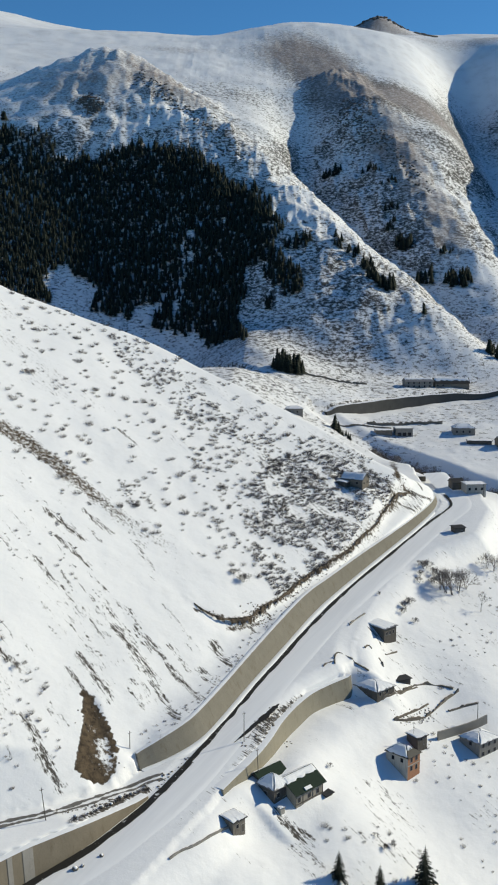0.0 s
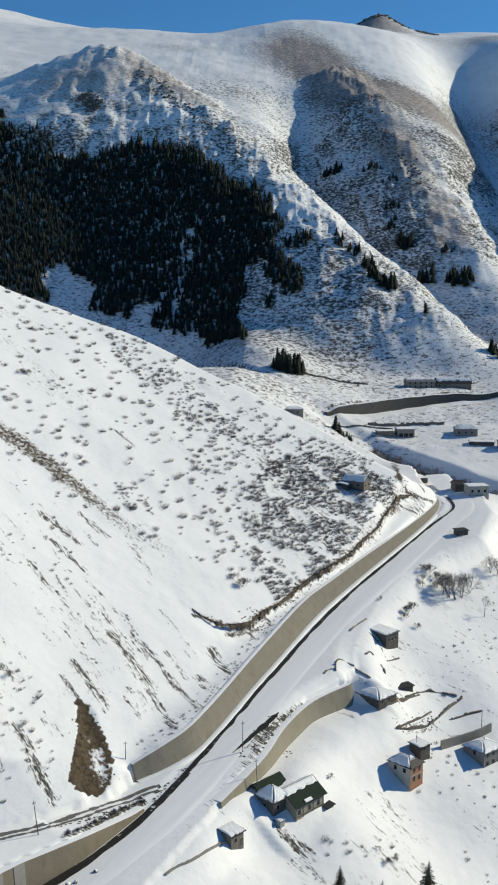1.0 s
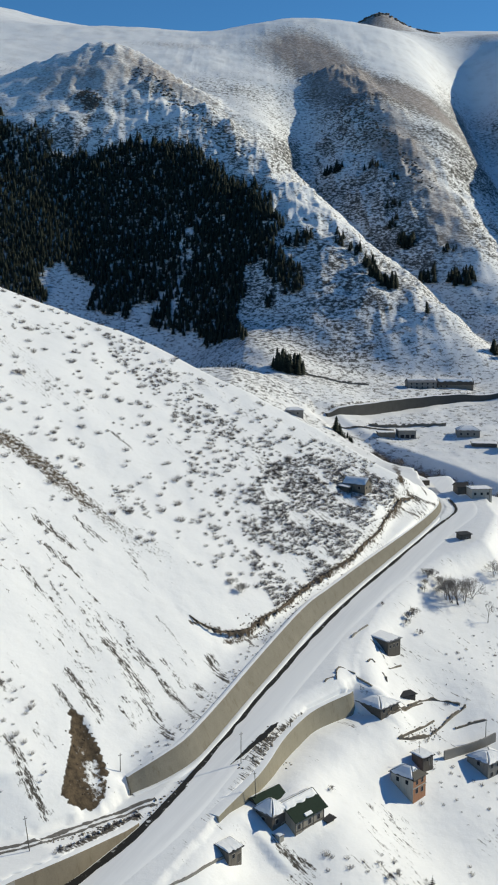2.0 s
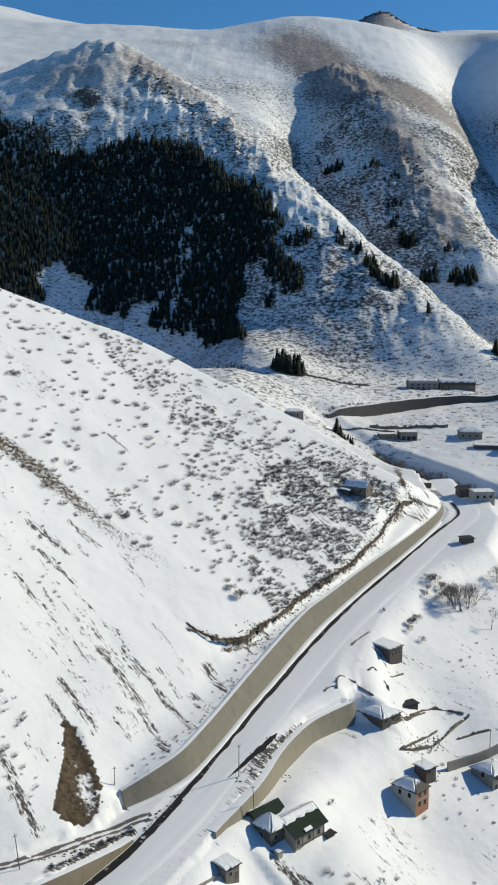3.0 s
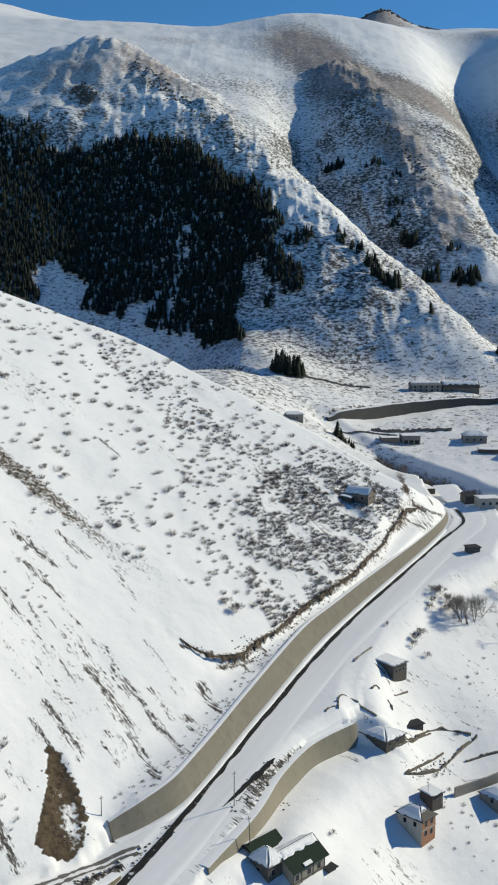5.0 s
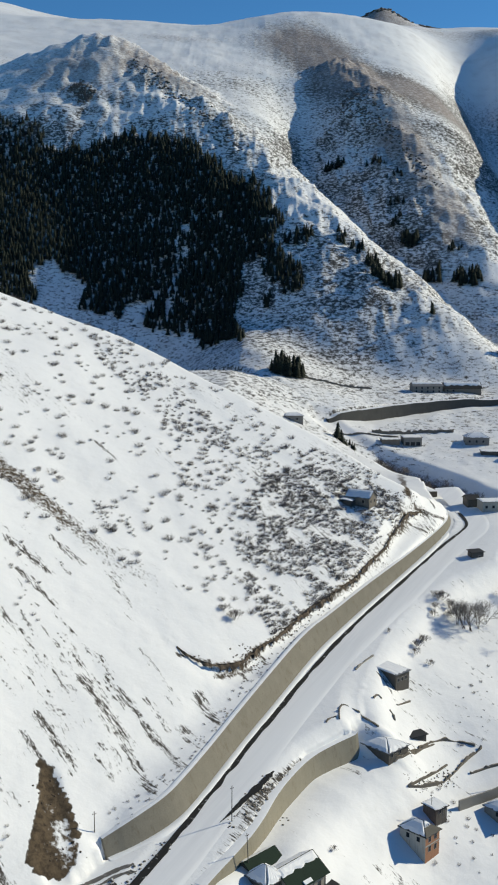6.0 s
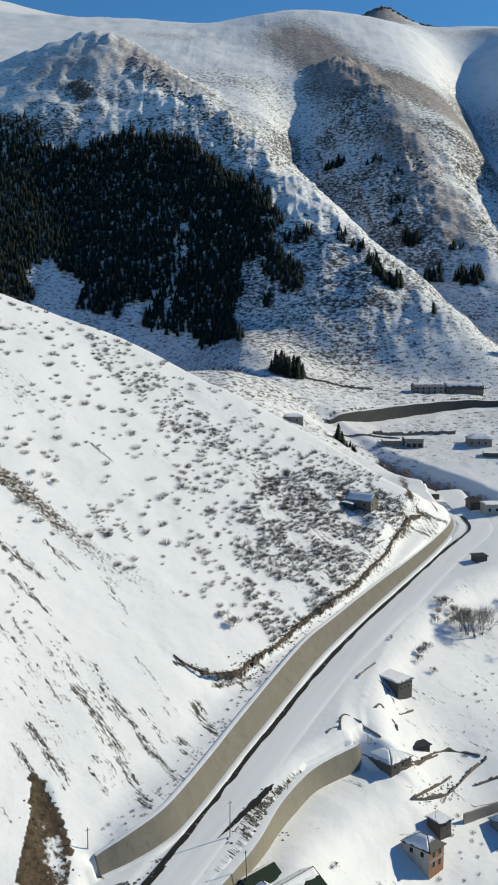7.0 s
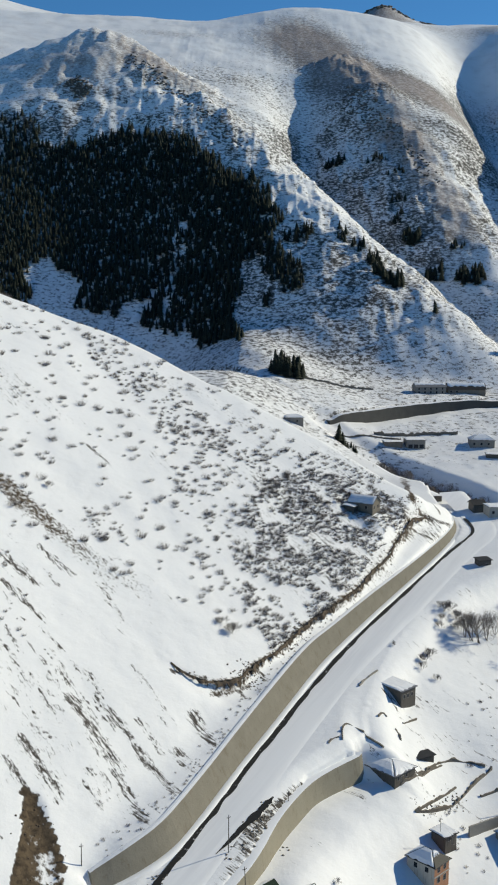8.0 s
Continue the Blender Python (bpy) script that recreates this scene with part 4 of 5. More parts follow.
house("low dark timber house with a shallow snowy pyramid roof", (38.2, 296.0, -6.6), 44, 8.0, 10.4, 2.7, "hip", 1.7, TIMBER, GREY_ROOF, {"left": 1.0, "front": 1.0, "right": 1.0, "back": 1.0},
      [("front", 1.0, 1.3, 0.8, 0.9), ("front", 4.2, 1.3, 0.8, 0.9)], [("front", 2.6, 0.0, 0.9, 1.9)], seed=9)
house("low dark timber shed beside the fence", (46.2, 309.4, -6.3), 30, 5.0, 2.6, 0.9, "flat", 0.2, TIMBER, DARK_ROOF, {}, name="shed", category="shed", seed=10)
house("small dark shed at the outer edge of the road", (83.4, 411.6, 17.2), 18, 4.6, 3.4, 3.6, "flat", 0.4, TIMBER, DARK_ROOF, {}, [("front", 2.6, 1.6, 0.8, 0.8)], [("front", 0.8, 0.0, 0.9, 1.9)], name="shed", category="shed", seed=11)
# house up on the bushy slope
house("grey stone house with snowy gabled roof on the bushy slope", (46.2, 416.4, 36.3), 60, 6.6, 9.4, 3.6, "cross", 2.2, STONE, GREY_ROOF, {"left": 1.0, "right": 0.6},
      [("front", 1.0, 1.5, 0.9, 1.1), ("front", 4.2, 1.5, 0.9, 1.1), ("left", 2.0, 1.5, 0.9, 1.1)], [("left", 5.4, 0.0, 0.9, 1.9)], seed=12)
house("low timber porch with a snowy lean-to roof", (39.6, 416.6, 36.6), 60, 4.0, 4.2, 2.0, "flat", 0.5, TIMBER, DARK_ROOF, {"top": 1.0}, name="shed", category="shed", seed=13)
# houses across the valley
ROW = [("front", 1.2 + 3.5 * k, zz, 1.0, 1.2) for k in range(5) for zz in (0.6, 2.7)]
house("long grey two-storey house with a row of windows", (99.5, 656.5, 59.0), 8, 18.0, 8.0, 4.4, "gable", 1.8, PLASTER, GREY_ROOF, {"front": 0.5, "back": 1.0}, ROW, seed=14)
house("grey two-storey house with a snow-streaked roof", (118.6, 660.0, 59.4), 2, 22.0, 8.0, 2.6, "gable", 3.2, STONE, DARK_ROOF, {"front": 0.6, "back": 1.0}, ROW[:4:2], seed=15)
house("flat-roofed pale house with dark openings beside the stream", (81.6, 571.0, 38.2), 4, 9.4, 8.0, 4.6, "flat", 0.3, PLASTER, GREY_ROOF, {"top": 1.0}, [("front", 0.8, 0.5, 2.2, 1.9), ("front", 3.6, 0.5, 2.2, 1.9), ("front", 6.4, 0.5, 2.2, 1.9)], seed=16)
house("low outbuilding with a flat roof by the stream", (70.5, 570.0, 36.6), 4, 9.0, 6.0, 2.6, "flat", 0.2, STONE, DARK_ROOF, {"top": 1.0}, name="shed", category="shed", seed=17)
house("grey house with a hipped snowy roof in the valley", (113.5, 572.0, 37.2), -4, 12.0, 9.0, 3.6, "hip", 2.6, PLASTER, GREY_ROOF, {"left": 1.0, "front": 1.0, "back": 1.0, "right": 1.0}, [("front", 1.5, 1.2, 1.0, 1.2), ("front", 5.0, 1.2, 1.0, 1.2), ("front", 8.5, 1.2, 1.0, 1.2)], seed=18)
house("low snow-covered shed on the valley floor", (118.0, 556.0, 36.6), -8, 13.0, 5.0, 2.0, "flat", 0.4, TIMBER, DARK_ROOF, {"top": 1.0}, name="shed", category="shed", seed=19)
house("grey stone barn with snowy roof in the valley", (134.0, 548.0, 33.0), 12, 10.0, 7.0, 4.0, "gable", 2.2, STONE, GREY_ROOF, {"front": 0.8, "back": 1.0}, [("front", 2.0, 1.5, 0.9, 1.0)], name="barn", category="barn", seed=20)
house("flat-roofed pale house beside the bend of the road", (98.5, 463.0, 22.6), 8, 9.2, 7.0, 4.2, "flat", 0.2, PALE, GREY_ROOF, {"top": 1.0}, [("front", 1.0, 1.6, 1.0, 1.1), ("front", 4.0, 1.6, 1.0, 1.1), ("front", 6.8, 1.6, 1.0, 1.1)], seed=21)
house("dark timber barn beside the bend of the road", (93.6, 470.0, 23.0), 8, 5.0, 6.0, 3.6, "gable", 1.4, TIMBER, DARK_ROOF, {"back": 1.0}, name="barn", category="barn", seed=22)
house("small dark hut above the bend of the road", (82.8, 500.0, 24.8), 5, 3.6, 3.0, 2.6, "flat", 0.2, TIMBER, GREY_ROOF, {"top": 1.0}, name="hut", category="hut", seed=23)


house("low grey house with a shallow snowy roof beyond the spur", (20.4, 561.8, 40), 4, 9.0, 7.0, 2.8, "hip", 1.5, PLASTER, GREY_ROOF, {"left": 1.0, "front": 1.0, "back": 1.0, "right": 1.0}, [("front", 1.5, 0.8, 0.9, 1.0), ("front", 5.5, 0.8, 0.9, 1.0)], seed=24)


# ---- walls of the village, poles ----
def low_wall(label, nodes, height, thick, material, jag, name="stone_wall"):
    pts, tg, run = resample([(a, b, 0) for a, b in nodes], 0.8)
    rough = ragged(run, 1.1, int(10 * nodes[0][0]) % 97)
    rows = []
    for (x, y, _), (tx, ty), r in zip(pts, tg, rough):
        z = at_ground(x, y)
        nxx, nyy = ty * thick / 2, -tx * thick / 2
        hh = height * (1 + jag * r)
        rows.append([(x + nxx, y + nyy, z - 0.8), (x + 0.9 * nxx, y + 0.9 * nyy, z + hh), (x - 0.9 * nxx, y - 0.9 * nyy, z + hh * (1 + 0.2 * jag * r)), (x - nxx, y - nyy, z - 0.8)])
    return tagged(sweep(name, rows, material, closed=True), label, "wall")


low_wall("tumbled dry stone wall round a snowy yard", [(42.7, 292.1), (46.8, 294.5), (52.6, 299.2), (55.9, 303.2), (60.5, 309.8), (66.3, 315.4)], 0.55, 0.55, STONE, 1.5)
low_wall("tumbled inner dry stone wall of a snowy yard", [(43.5, 293.0), (47.6, 297.7), (52.4, 303.1), (55.2, 306.4)], 0.35, 0.55, STONE, 1.5)
low_wall("low dry stone wall along the upper side of a yard", [(37.9, 297.7), (44.4, 302.2), (50.0, 310.8), (55.2, 315.6), (60.9, 317.0), (64.8, 316.0)], 0.4, 0.5, STONE, 1.5)
low_wall("grey concrete yard wall with snow along its top", [(55.6, 291.6), (60.5, 295.4), (66.2, 298.6), (72.6, 302.9)], 2.6, 0.5, WALL_GREY, 0.05, "concrete_wall")
low_wall("broken low wall across a snowy yard", [(37.9, 298.9), (45.8, 304.7), (52.7, 312.4)], 0.4, 0.5, STONE, 1.2)


low_wall("crumbled stone footing of a ruined hut in snow", [(26.0, 302.4), (26.3, 307.6), (28.0, 310.5), (31.7, 308.9), (35.1, 306.9), (36.6, 305.0)], 0.32, 0.4, STONE, 1.6)
low_wall("short broken stone footing beside the road", [(22.4, 300.4), (23.5, 302.4), (25.1, 303.0)], 0.32, 0.4, STONE, 1.6)
low_wall("curved low wall leading to the flat-roofed house", [(32.9, 329.1), (35.4, 333.7), (39.0, 338.0)], 0.32, 0.4, WALL_GREY, 1.6)
low_wall("low grey kerb wall along the outer edge of the road", [(-4.4, 230.7), (-8.0, 225.5), (-12.2, 219.8), (-15.5, 217.3), (-17.5, 214.5)], 0.35, 0.45, WALL_GREY, 0.5)
low_wall("fence footing along the edge of a snowy yard", [(39.8, 297.6), (44.0, 301.0), (50.8, 310.9)], 0.32, 0.4, STONE, 1.6)
low_wall("short low wall of stones half sunk in snow", [(36.6, 316.3), (38.1, 319.4), (39.0, 318.1)], 0.35, 0.4, STONE, 1.4)
low_wall("thin line of stones across the slope", [(43.7, 321.0), (46.6, 324.4), (48.2, 326.0)], 0.3, 0.35, STONE, 1.6)
low_wall("low bank of stones beside the flat-roofed house", [(41.0, 315.8), (41.8, 315.0), (42.0, 312.8)], 0.35, 0.5, STONE, 1.4)
low_wall("low dry stone wall of the lower yard", [(61.4, 305.8), (66, 308.4), (71.3, 310.5)], 0.5, 0.6, STONE, 1.0)
low_wall("dark field wall on the snowy valley floor", [(67.2, 588.8), (81.2, 589.3), (94.3, 594.2), (111.3, 593.3)], 1.5, 1.0, STONE, 0.6)
low_wall("low field wall beside the snowy valley track", [(49.6, 581.3), (64, 582.6), (80.4, 583.3)], 0.7, 0.9, STONE, 0.6)
low_wall("low field wall above the stream", [(86.5, 508.7), (104.7, 515.2)], 0.8, 0.9, STONE, 0.8)
low_wall("low terrace wall at the foot of the mountain", [(20, 640), (45, 652), (75, 660)], 1.0, 1.0, STONE, 0.8)


def utility_pole(x, y, tall, lean=0.0, arms=1):
    ob = tagged(new("utility_pole"), "slim weathered wooden utility pole standing in snow", "pole", "utility poles")
    z = at_ground(x, y)
    ob.matrix_world = pose(x, y, z, 0, lean, 30)
    bm = bmesh.new()
    bmesh.ops.create_cone(bm, cap_ends=True, segments=8, radius1=0.12, radius2=0.08, depth=tall + 1.0, matrix=Matrix.Translation((0, 0, tall / 2 - 0.5)))
    part("shaft", bm, TIMBER, ob)
    for k in range(arms):
        bm = bmesh.new()
        box(bm, -0.42, -0.04, tall - 0.6 - 0.7 * k, 0.42, 0.04, tall - 0.52 - 0.7 * k)
        for dx in (-0.38, 0.0, 0.38):
            box(bm, dx - 0.04, -0.04, tall - 0.52 - 0.7 * k, dx + 0.04, 0.04, tall - 0.4 - 0.7 * k)
        part("crossarm", bm, TIMBER, ob)
    return ob


for px, py, tall, lean in ((-1.3, 259.6, 8.2, 0), (2.4, 249.4, 8.0, -3), (-30.2, 250.6, 4.6, 0), (-45.6, 219.6, 8.0, -6), (69.8, 303, 6.4, 0), (11.6, 279.4, 8.0, 2), (106, 462, 6.5, 0)):
    utility_pole(px, py, tall, lean)
mast = tagged(new("aerial_mast"), "thin metal aerial mast on the shed roof", "mast")
mast.matrix_world = pose(47.4, 285.0, -12.0, 0, 0, 0)
bm = bmesh.new()
bmesh.ops.create_cone(bm, cap_ends=True, segments=6, radius1=0.05, radius2=0.04, depth=3.4, matrix=Matrix.Translation((0, 0, 1.7)))
part("shaft", bm, DARK_ROOF, mast)
bm = bmesh.new()
for k in range(3):
    box(bm, -0.5 + 0.1 * k, -0.02, 2.9 + 0.18 * k, 0.5 - 0.1 * k, 0.02, 2.94 + 0.18 * k)
part("aerial", bm, DARK_ROOF, mast)

# retaining wall of the upper road across the valley
tp, tg, tr = resample(TERRACE, 3)
st = []
for (x, y, h), (tx, ty) in zip(tp, tg):
    if 43 < x < 230:
        z = float(far_z(np.array([x + 1.5 * ty]), np.array([y - 1.5 * tx]))[0])
        st.append(((x + 0.6 * ty, y - 0.6 * tx), (ty, -tx), max(h, 0.3) + 0.3, 0.1, z - 0.1))
retaining_wall("long grey concrete retaining wall of the upper road in shade", st, WALL_SHADED, SNOW, 5.0)


# ---- trees and scrub ----
NEEDLES = leaf_material("spruce_needles", (0.014, 0.020, 0.014), (0.032, 0.040, 0.026))
BARK = wall_paint("grey_bark", (0.055, 0.045, 0.038), (0.12, 0.10, 0.085), 3.0)
TREE_TWIGS = leaf_material("grey_tree_twigs", (0.15, 0.132, 0.12), (0.29, 0.258, 0.235))
TWIGS = leaf_material("bare_twigs", (0.095, 0.082, 0.076), (0.20, 0.172, 0.158))


def scatter(poly, spacing, rng, jitter=0.45, fray=0.0):
    """Points of the plan in a polygon, on a shaken grid."""
    p = np.array(poly)
    xs, ys = np.arange(p[:, 0].min(), p[:, 0].max() + spacing, spacing), np.arange(p[:, 1].min(), p[:, 1].max() + spacing, spacing)
    X, Y = np.meshgrid(xs, ys)
    X, Y = X.ravel() + rng.uniform(-jitter, jitter, X.size) * spacing, Y.ravel() + rng.uniform(-jitter, jitter, X.size) * spacing
    keep = inside(X + fray * fbm(X, Y, 12, 3, 95), Y + fray * fbm(X, Y, 12, 3, 96), poly)
    return X[keep], Y[keep]


def spruce_template(rng, tiers, sides):
    """Ragged drooping skirts of a spruce, 1 high and about 0.3 wide."""
    v, f = [], []
    for t in range(tiers):
        z0 = 0.06 + 0.86 * t / tiers
        z1 = min(1.0, z0 + 1.55 / tiers)
        r = 0.17 * (1 - 0.86 * t / tiers) * rng.uniform(0.85, 1.15)
        turn = rng.uniform(0, 6.28)
        base = len(v)
        v.append((0, 0, z1))
        for k in range(2 * sides):
            a = turn + math.pi * k / sides
            rr = r * (rng.uniform(0.85, 1.2) if k % 2 == 0 else rng.uniform(0.45, 0.65))
            v.append((rr * math.cos(a), rr * math.sin(a), z0 + (0.0 if k % 2 == 0 else 0.05) + rng.uniform(-0.012, 0.012)))
        for k in range(2 * sides):
            f.append((base, base + 1 + k, base + 1 + (k + 1) % (2 * sides)))
    return np.array(v), np.array(f)


def spread(name, templates, x, y, z, tall, wide, rng, material, label, category, lean=0.05):
    """One mesh of many scaled and turned copies of templates."""
    vs, fs, base = [], [], 0
    pick = rng.integers(0, len(templates), len(x))
    for k in range(len(x)):
        v, f = templates[pick[k]]
        a = rng.uniform(0, 6.283)
        c, s = math.cos(a), math.sin(a)
        w = wide[k]
        lx, ly = rng.normal(0, lean, 2)
        px, py, pz = (v[:, 0] * c - v[:, 1] * s) * w, (v[:, 0] * s + v[:, 1] * c) * w, v[:, 2] * tall[k]
        vs.append(np.stack([px + lx * pz + x[k], py + ly * pz + y[k], pz + z[k]], 1))
        fs.append(f + base)
        base += len(v)
    vs, fs = np.concatenate(vs), np.concatenate(fs)
    me = bpy.data.meshes.new(name)
    me.vertices.add(len(vs))
    me.vertices.foreach_set("co", vs.ravel())
    me.loops.add(fs.size)
    me.loops.foreach_set("vertex_index", fs.ravel().astype(np.int32))
    me.polygons.add(len(fs))
    me.polygons.foreach_set("loop_start", np.arange(0, fs.size, 3, dtype=np.int32))
    me.polygons.foreach_set("loop_total", np.full(len(fs), 3, dtype=np.int32))
    me.update(calc_edges=True)
    me.materials.append(material)
    return tagged(new(name, me), label, category, kind="stuff")


rng = np.random.default_rng(4)
SPRUCES = [spruce_template(rng, 6, 5) for _ in range(8)]
FOREST = [(-290, 912), (-213, 912), (-185, 915), (-166, 918), (-137, 918), (-118, 924), (-96, 924), (-74, 929), (-49, 925), (-27, 901), (-5, 882), (13, 853), (25, 832), (21, 808), (25, 787), (41, 769), (38, 758), (16, 762), (10, 787), (-4, 799), (-5, 778), (-9, 762), (-2, 715), (-46, 772), (-73, 784), (-66, 815), (-85, 800), (-119, 796), (-119, 821), (-156, 830), (-154, 807), (-154, 747), (-290, 747)]
fx, fy = scatter(FOREST, 2.8, rng, 0.45, 9)
thin = fbm(fx, fy, 26, 3, 91)
keep = (thin > -0.9) & ~((np.abs(fx + 60 - 0.2 * (fy - 780)) < 4) & (fy < 850) & (fy > 740) & (rng.uniform(0, 1, len(fx)) < 0.6))
fx, fy = fx[keep], fy[keep]
lx, ly = scatter([(-290, 949), (-214, 949), (-198, 935), (-182, 939), (-169, 932), (-165, 916), (-290, 916)], 3.6, rng)
keep = fbm(lx, ly, 30, 3, 92) > -0.25
fx, fy = np.concatenate([fx, lx[keep]]), np.concatenate([fy, ly[keep]])
ft = rng.uniform(5.0, 9.5, len(fx))
spread("spruce_forest", SPRUCES, fx, fy, ground_z(fx, fy) - 0.4, ft, ft * rng.uniform(1.4, 2.1, len(fx)), rng, NEEDLES, "dense dark spruce forest on the shaded mountainside", "forest", 0.02)

# clumps of spruce out on the open slopes
CLUMPS = [(38, 799, 11, 5, 22, 8), (68, 798, 6, 4, 8, 7), (78, 790, 6, 4, 8, 7), (88, 775, 7, 4, 12, 8), (96, 762, 11, 5, 36, 9), (123, 733, 1, 1, 2, 12), (24, 648, 10, 8, 46, 11), (78, 991, 9, 5, 16, 8), (110, 970, 9, 5, 10, 6), (126, 951, 8, 5, 8, 6),
          (130, 883, 8, 6, 24, 10), (121, 901, 5, 4, 7, 7), (143, 852, 8, 6, 20, 9), (169, 841, 12, 8, 34, 10), (163, 870, 8, 4, 8, 6), (169, 716, 5, 8, 14, 9), (48, 567, 2, 2, 4, 9), (52, 565, 4, 4, 10, 4), (-214, 938, 8, 6, 8, 10), (-221, 955, 4, 4, 4, 9), (122, 922, 8, 4, 9, 6)]
for cx, cy, rx, ry, count, tall in CLUMPS:
    a, r = rng.uniform(0, 6.283, count), np.sqrt(rng.uniform(0, 1, count))
    x, y = cx + rx * r * np.cos(a), cy + ry * r * np.sin(a)
    t = tall * rng.uniform(0.6, 1.15, count)
    spread("spruce_clump" if count > 1 else "spruce_tree", SPRUCES, x, y, ground_z(x, y) - 0.4, t, t * rng.uniform(1.5, 2.3, count), rng, NEEDLES, "small clump of dark spruces on a snowy slope" if count > 1 else "single dark spruce on the snowy ridge", "trees")


def near_spruce(x, y, tall, seed):
    """A spruce with trunk, whorls of drooping boughs and fringed needles."""
    r = np.random.default_rng(seed)
    ob = tagged(new("spruce_tree"), "dark green spruce standing alone in the snow", "tree", "spruces below the village")
    ob.matrix_world = pose(x, y, at_ground(x, y) - 0.2)
    bm = bmesh.new()
    bmesh.ops.create_cone(bm, cap_ends=True, segments=8, radius1=0.022 * tall, radius2=0.02, depth=tall, matrix=Matrix.Translation((0, 0, tall / 2)))
    part("trunk", bm, BARK, ob)
    v, f = [], []
    for w in range(20):
        z = tall * (0.06 + 0.92 * w / 20)
        reach = 0.29 * tall * (1 - w / 20.5) ** 0.85
        for k in range(9):
            a = 6.283 * k / 9 + r.uniform(0, 0.7)
            ln = reach * r.uniform(0.7, 1.15)
            for q in range(6):
                t0, t1 = q / 6, (q + 1.3) / 6
                for side in (-1, 1):
                    wdt = 0.26 * ln * (1.15 - t0) * r.uniform(0.7, 1.3)
                    dz0, dz1 = -0.35 * ln * t0 * t0, -0.35 * ln * t1 * t1 - 0.12 * ln * r.uniform(0, 1)
                    b = len(v)
                    ca, sa = math.cos(a), math.sin(a)
                    v += [(ln * t0 * ca, ln * t0 * sa, z + dz0), (ln * t1 * ca, ln * t1 * sa, z + dz0 - 0.02 * ln),
                          (ln * t1 * ca - side * wdt * sa, ln * t1 * sa + side * wdt * ca, z + dz1)]
                    f.append((b, b + 1, b + 2))
    mesh_object("crown", v, f, NEEDLES, ob)
    return ob


for k, (x, y, tall) in enumerate(((21.0, 227.5, 7.5), (30.4, 225.4, 9.5), (42.4, 234.4, 11))):
    near_spruce(x, y, tall, 50 + k)


def branch(v, f, p, direction, length, radius, depth, r):
    """A tapered three-sided limb that forks."""
    d = direction.normalized()
    q = p + d * length
    n = d.orthogonal().normalized()
    m = d.cross(n)
    b = len(v)
    for point, rad in ((p, radius), (q, radius * 0.6)):
        for k in range(3):
            a = 2.094 * k
            v.append(tuple(point + (n * math.cos(a) + m * math.sin(a)) * rad))
    for k in range(3):
        f.append((b + k, b + (k + 1) % 3, b + 3 + (k + 1) % 3, b + 3 + k))
    if depth == 0:
        return
    for _ in range(4 if depth > 1 else 3):
        turn = Vector(r.normal(0, 0.42, 3)) + Vector((0, 0, 0.16))
        branch(v, f, p + d * length * r.uniform(0.55, 1.0), d + turn, length * r.uniform(0.55, 0.8), radius * 0.55, depth - 1, r)


def bare_tree(x, y, tall, stems, seed, label="leafless grey tree with a fine twiggy crown", bush=False):
    r = np.random.default_rng(seed)
    ob = tagged(new("bush" if bush else "bare_tree"), label, "bush" if bush else "tree", "leafless bushes" if bush else "leafless trees")
    ob.matrix_world = pose(x, y, at_ground(x, y) - 0.15)
    tv, tf, cv, cf = [], [], [], []
    for s in range(stems):
        out = Vector((r.normal(0, 0.35), r.normal(0, 0.35), 1.0)) if stems > 1 else Vector((0.03, 0.02, 1))
        foot = Vector((r.normal(0, 0.07 * stems), r.normal(0, 0.07 * stems), 0))
        h = tall * (0.34 if stems == 1 else 0.26)
        branch(tv, tf, foot, out, h, 0.018 * tall if stems == 1 else 0.011 * tall, 0, r)
        top = foot + out.normalized() * h
        for _ in range(5):
            branch(cv, cf, top - out.normalized() * h * r.uniform(0, 0.3), out + Vector(r.normal(0, 0.45, 3)), tall * 0.26, (0.009 if bush else 0.0052) * tall, 3, r)
    mesh_object("trunk", tv, tf, BARK, ob)
    mesh_object("crown", cv, cf, TWIGS if bush else TREE_TWIGS, ob, "fine bare twigs")
    return ob


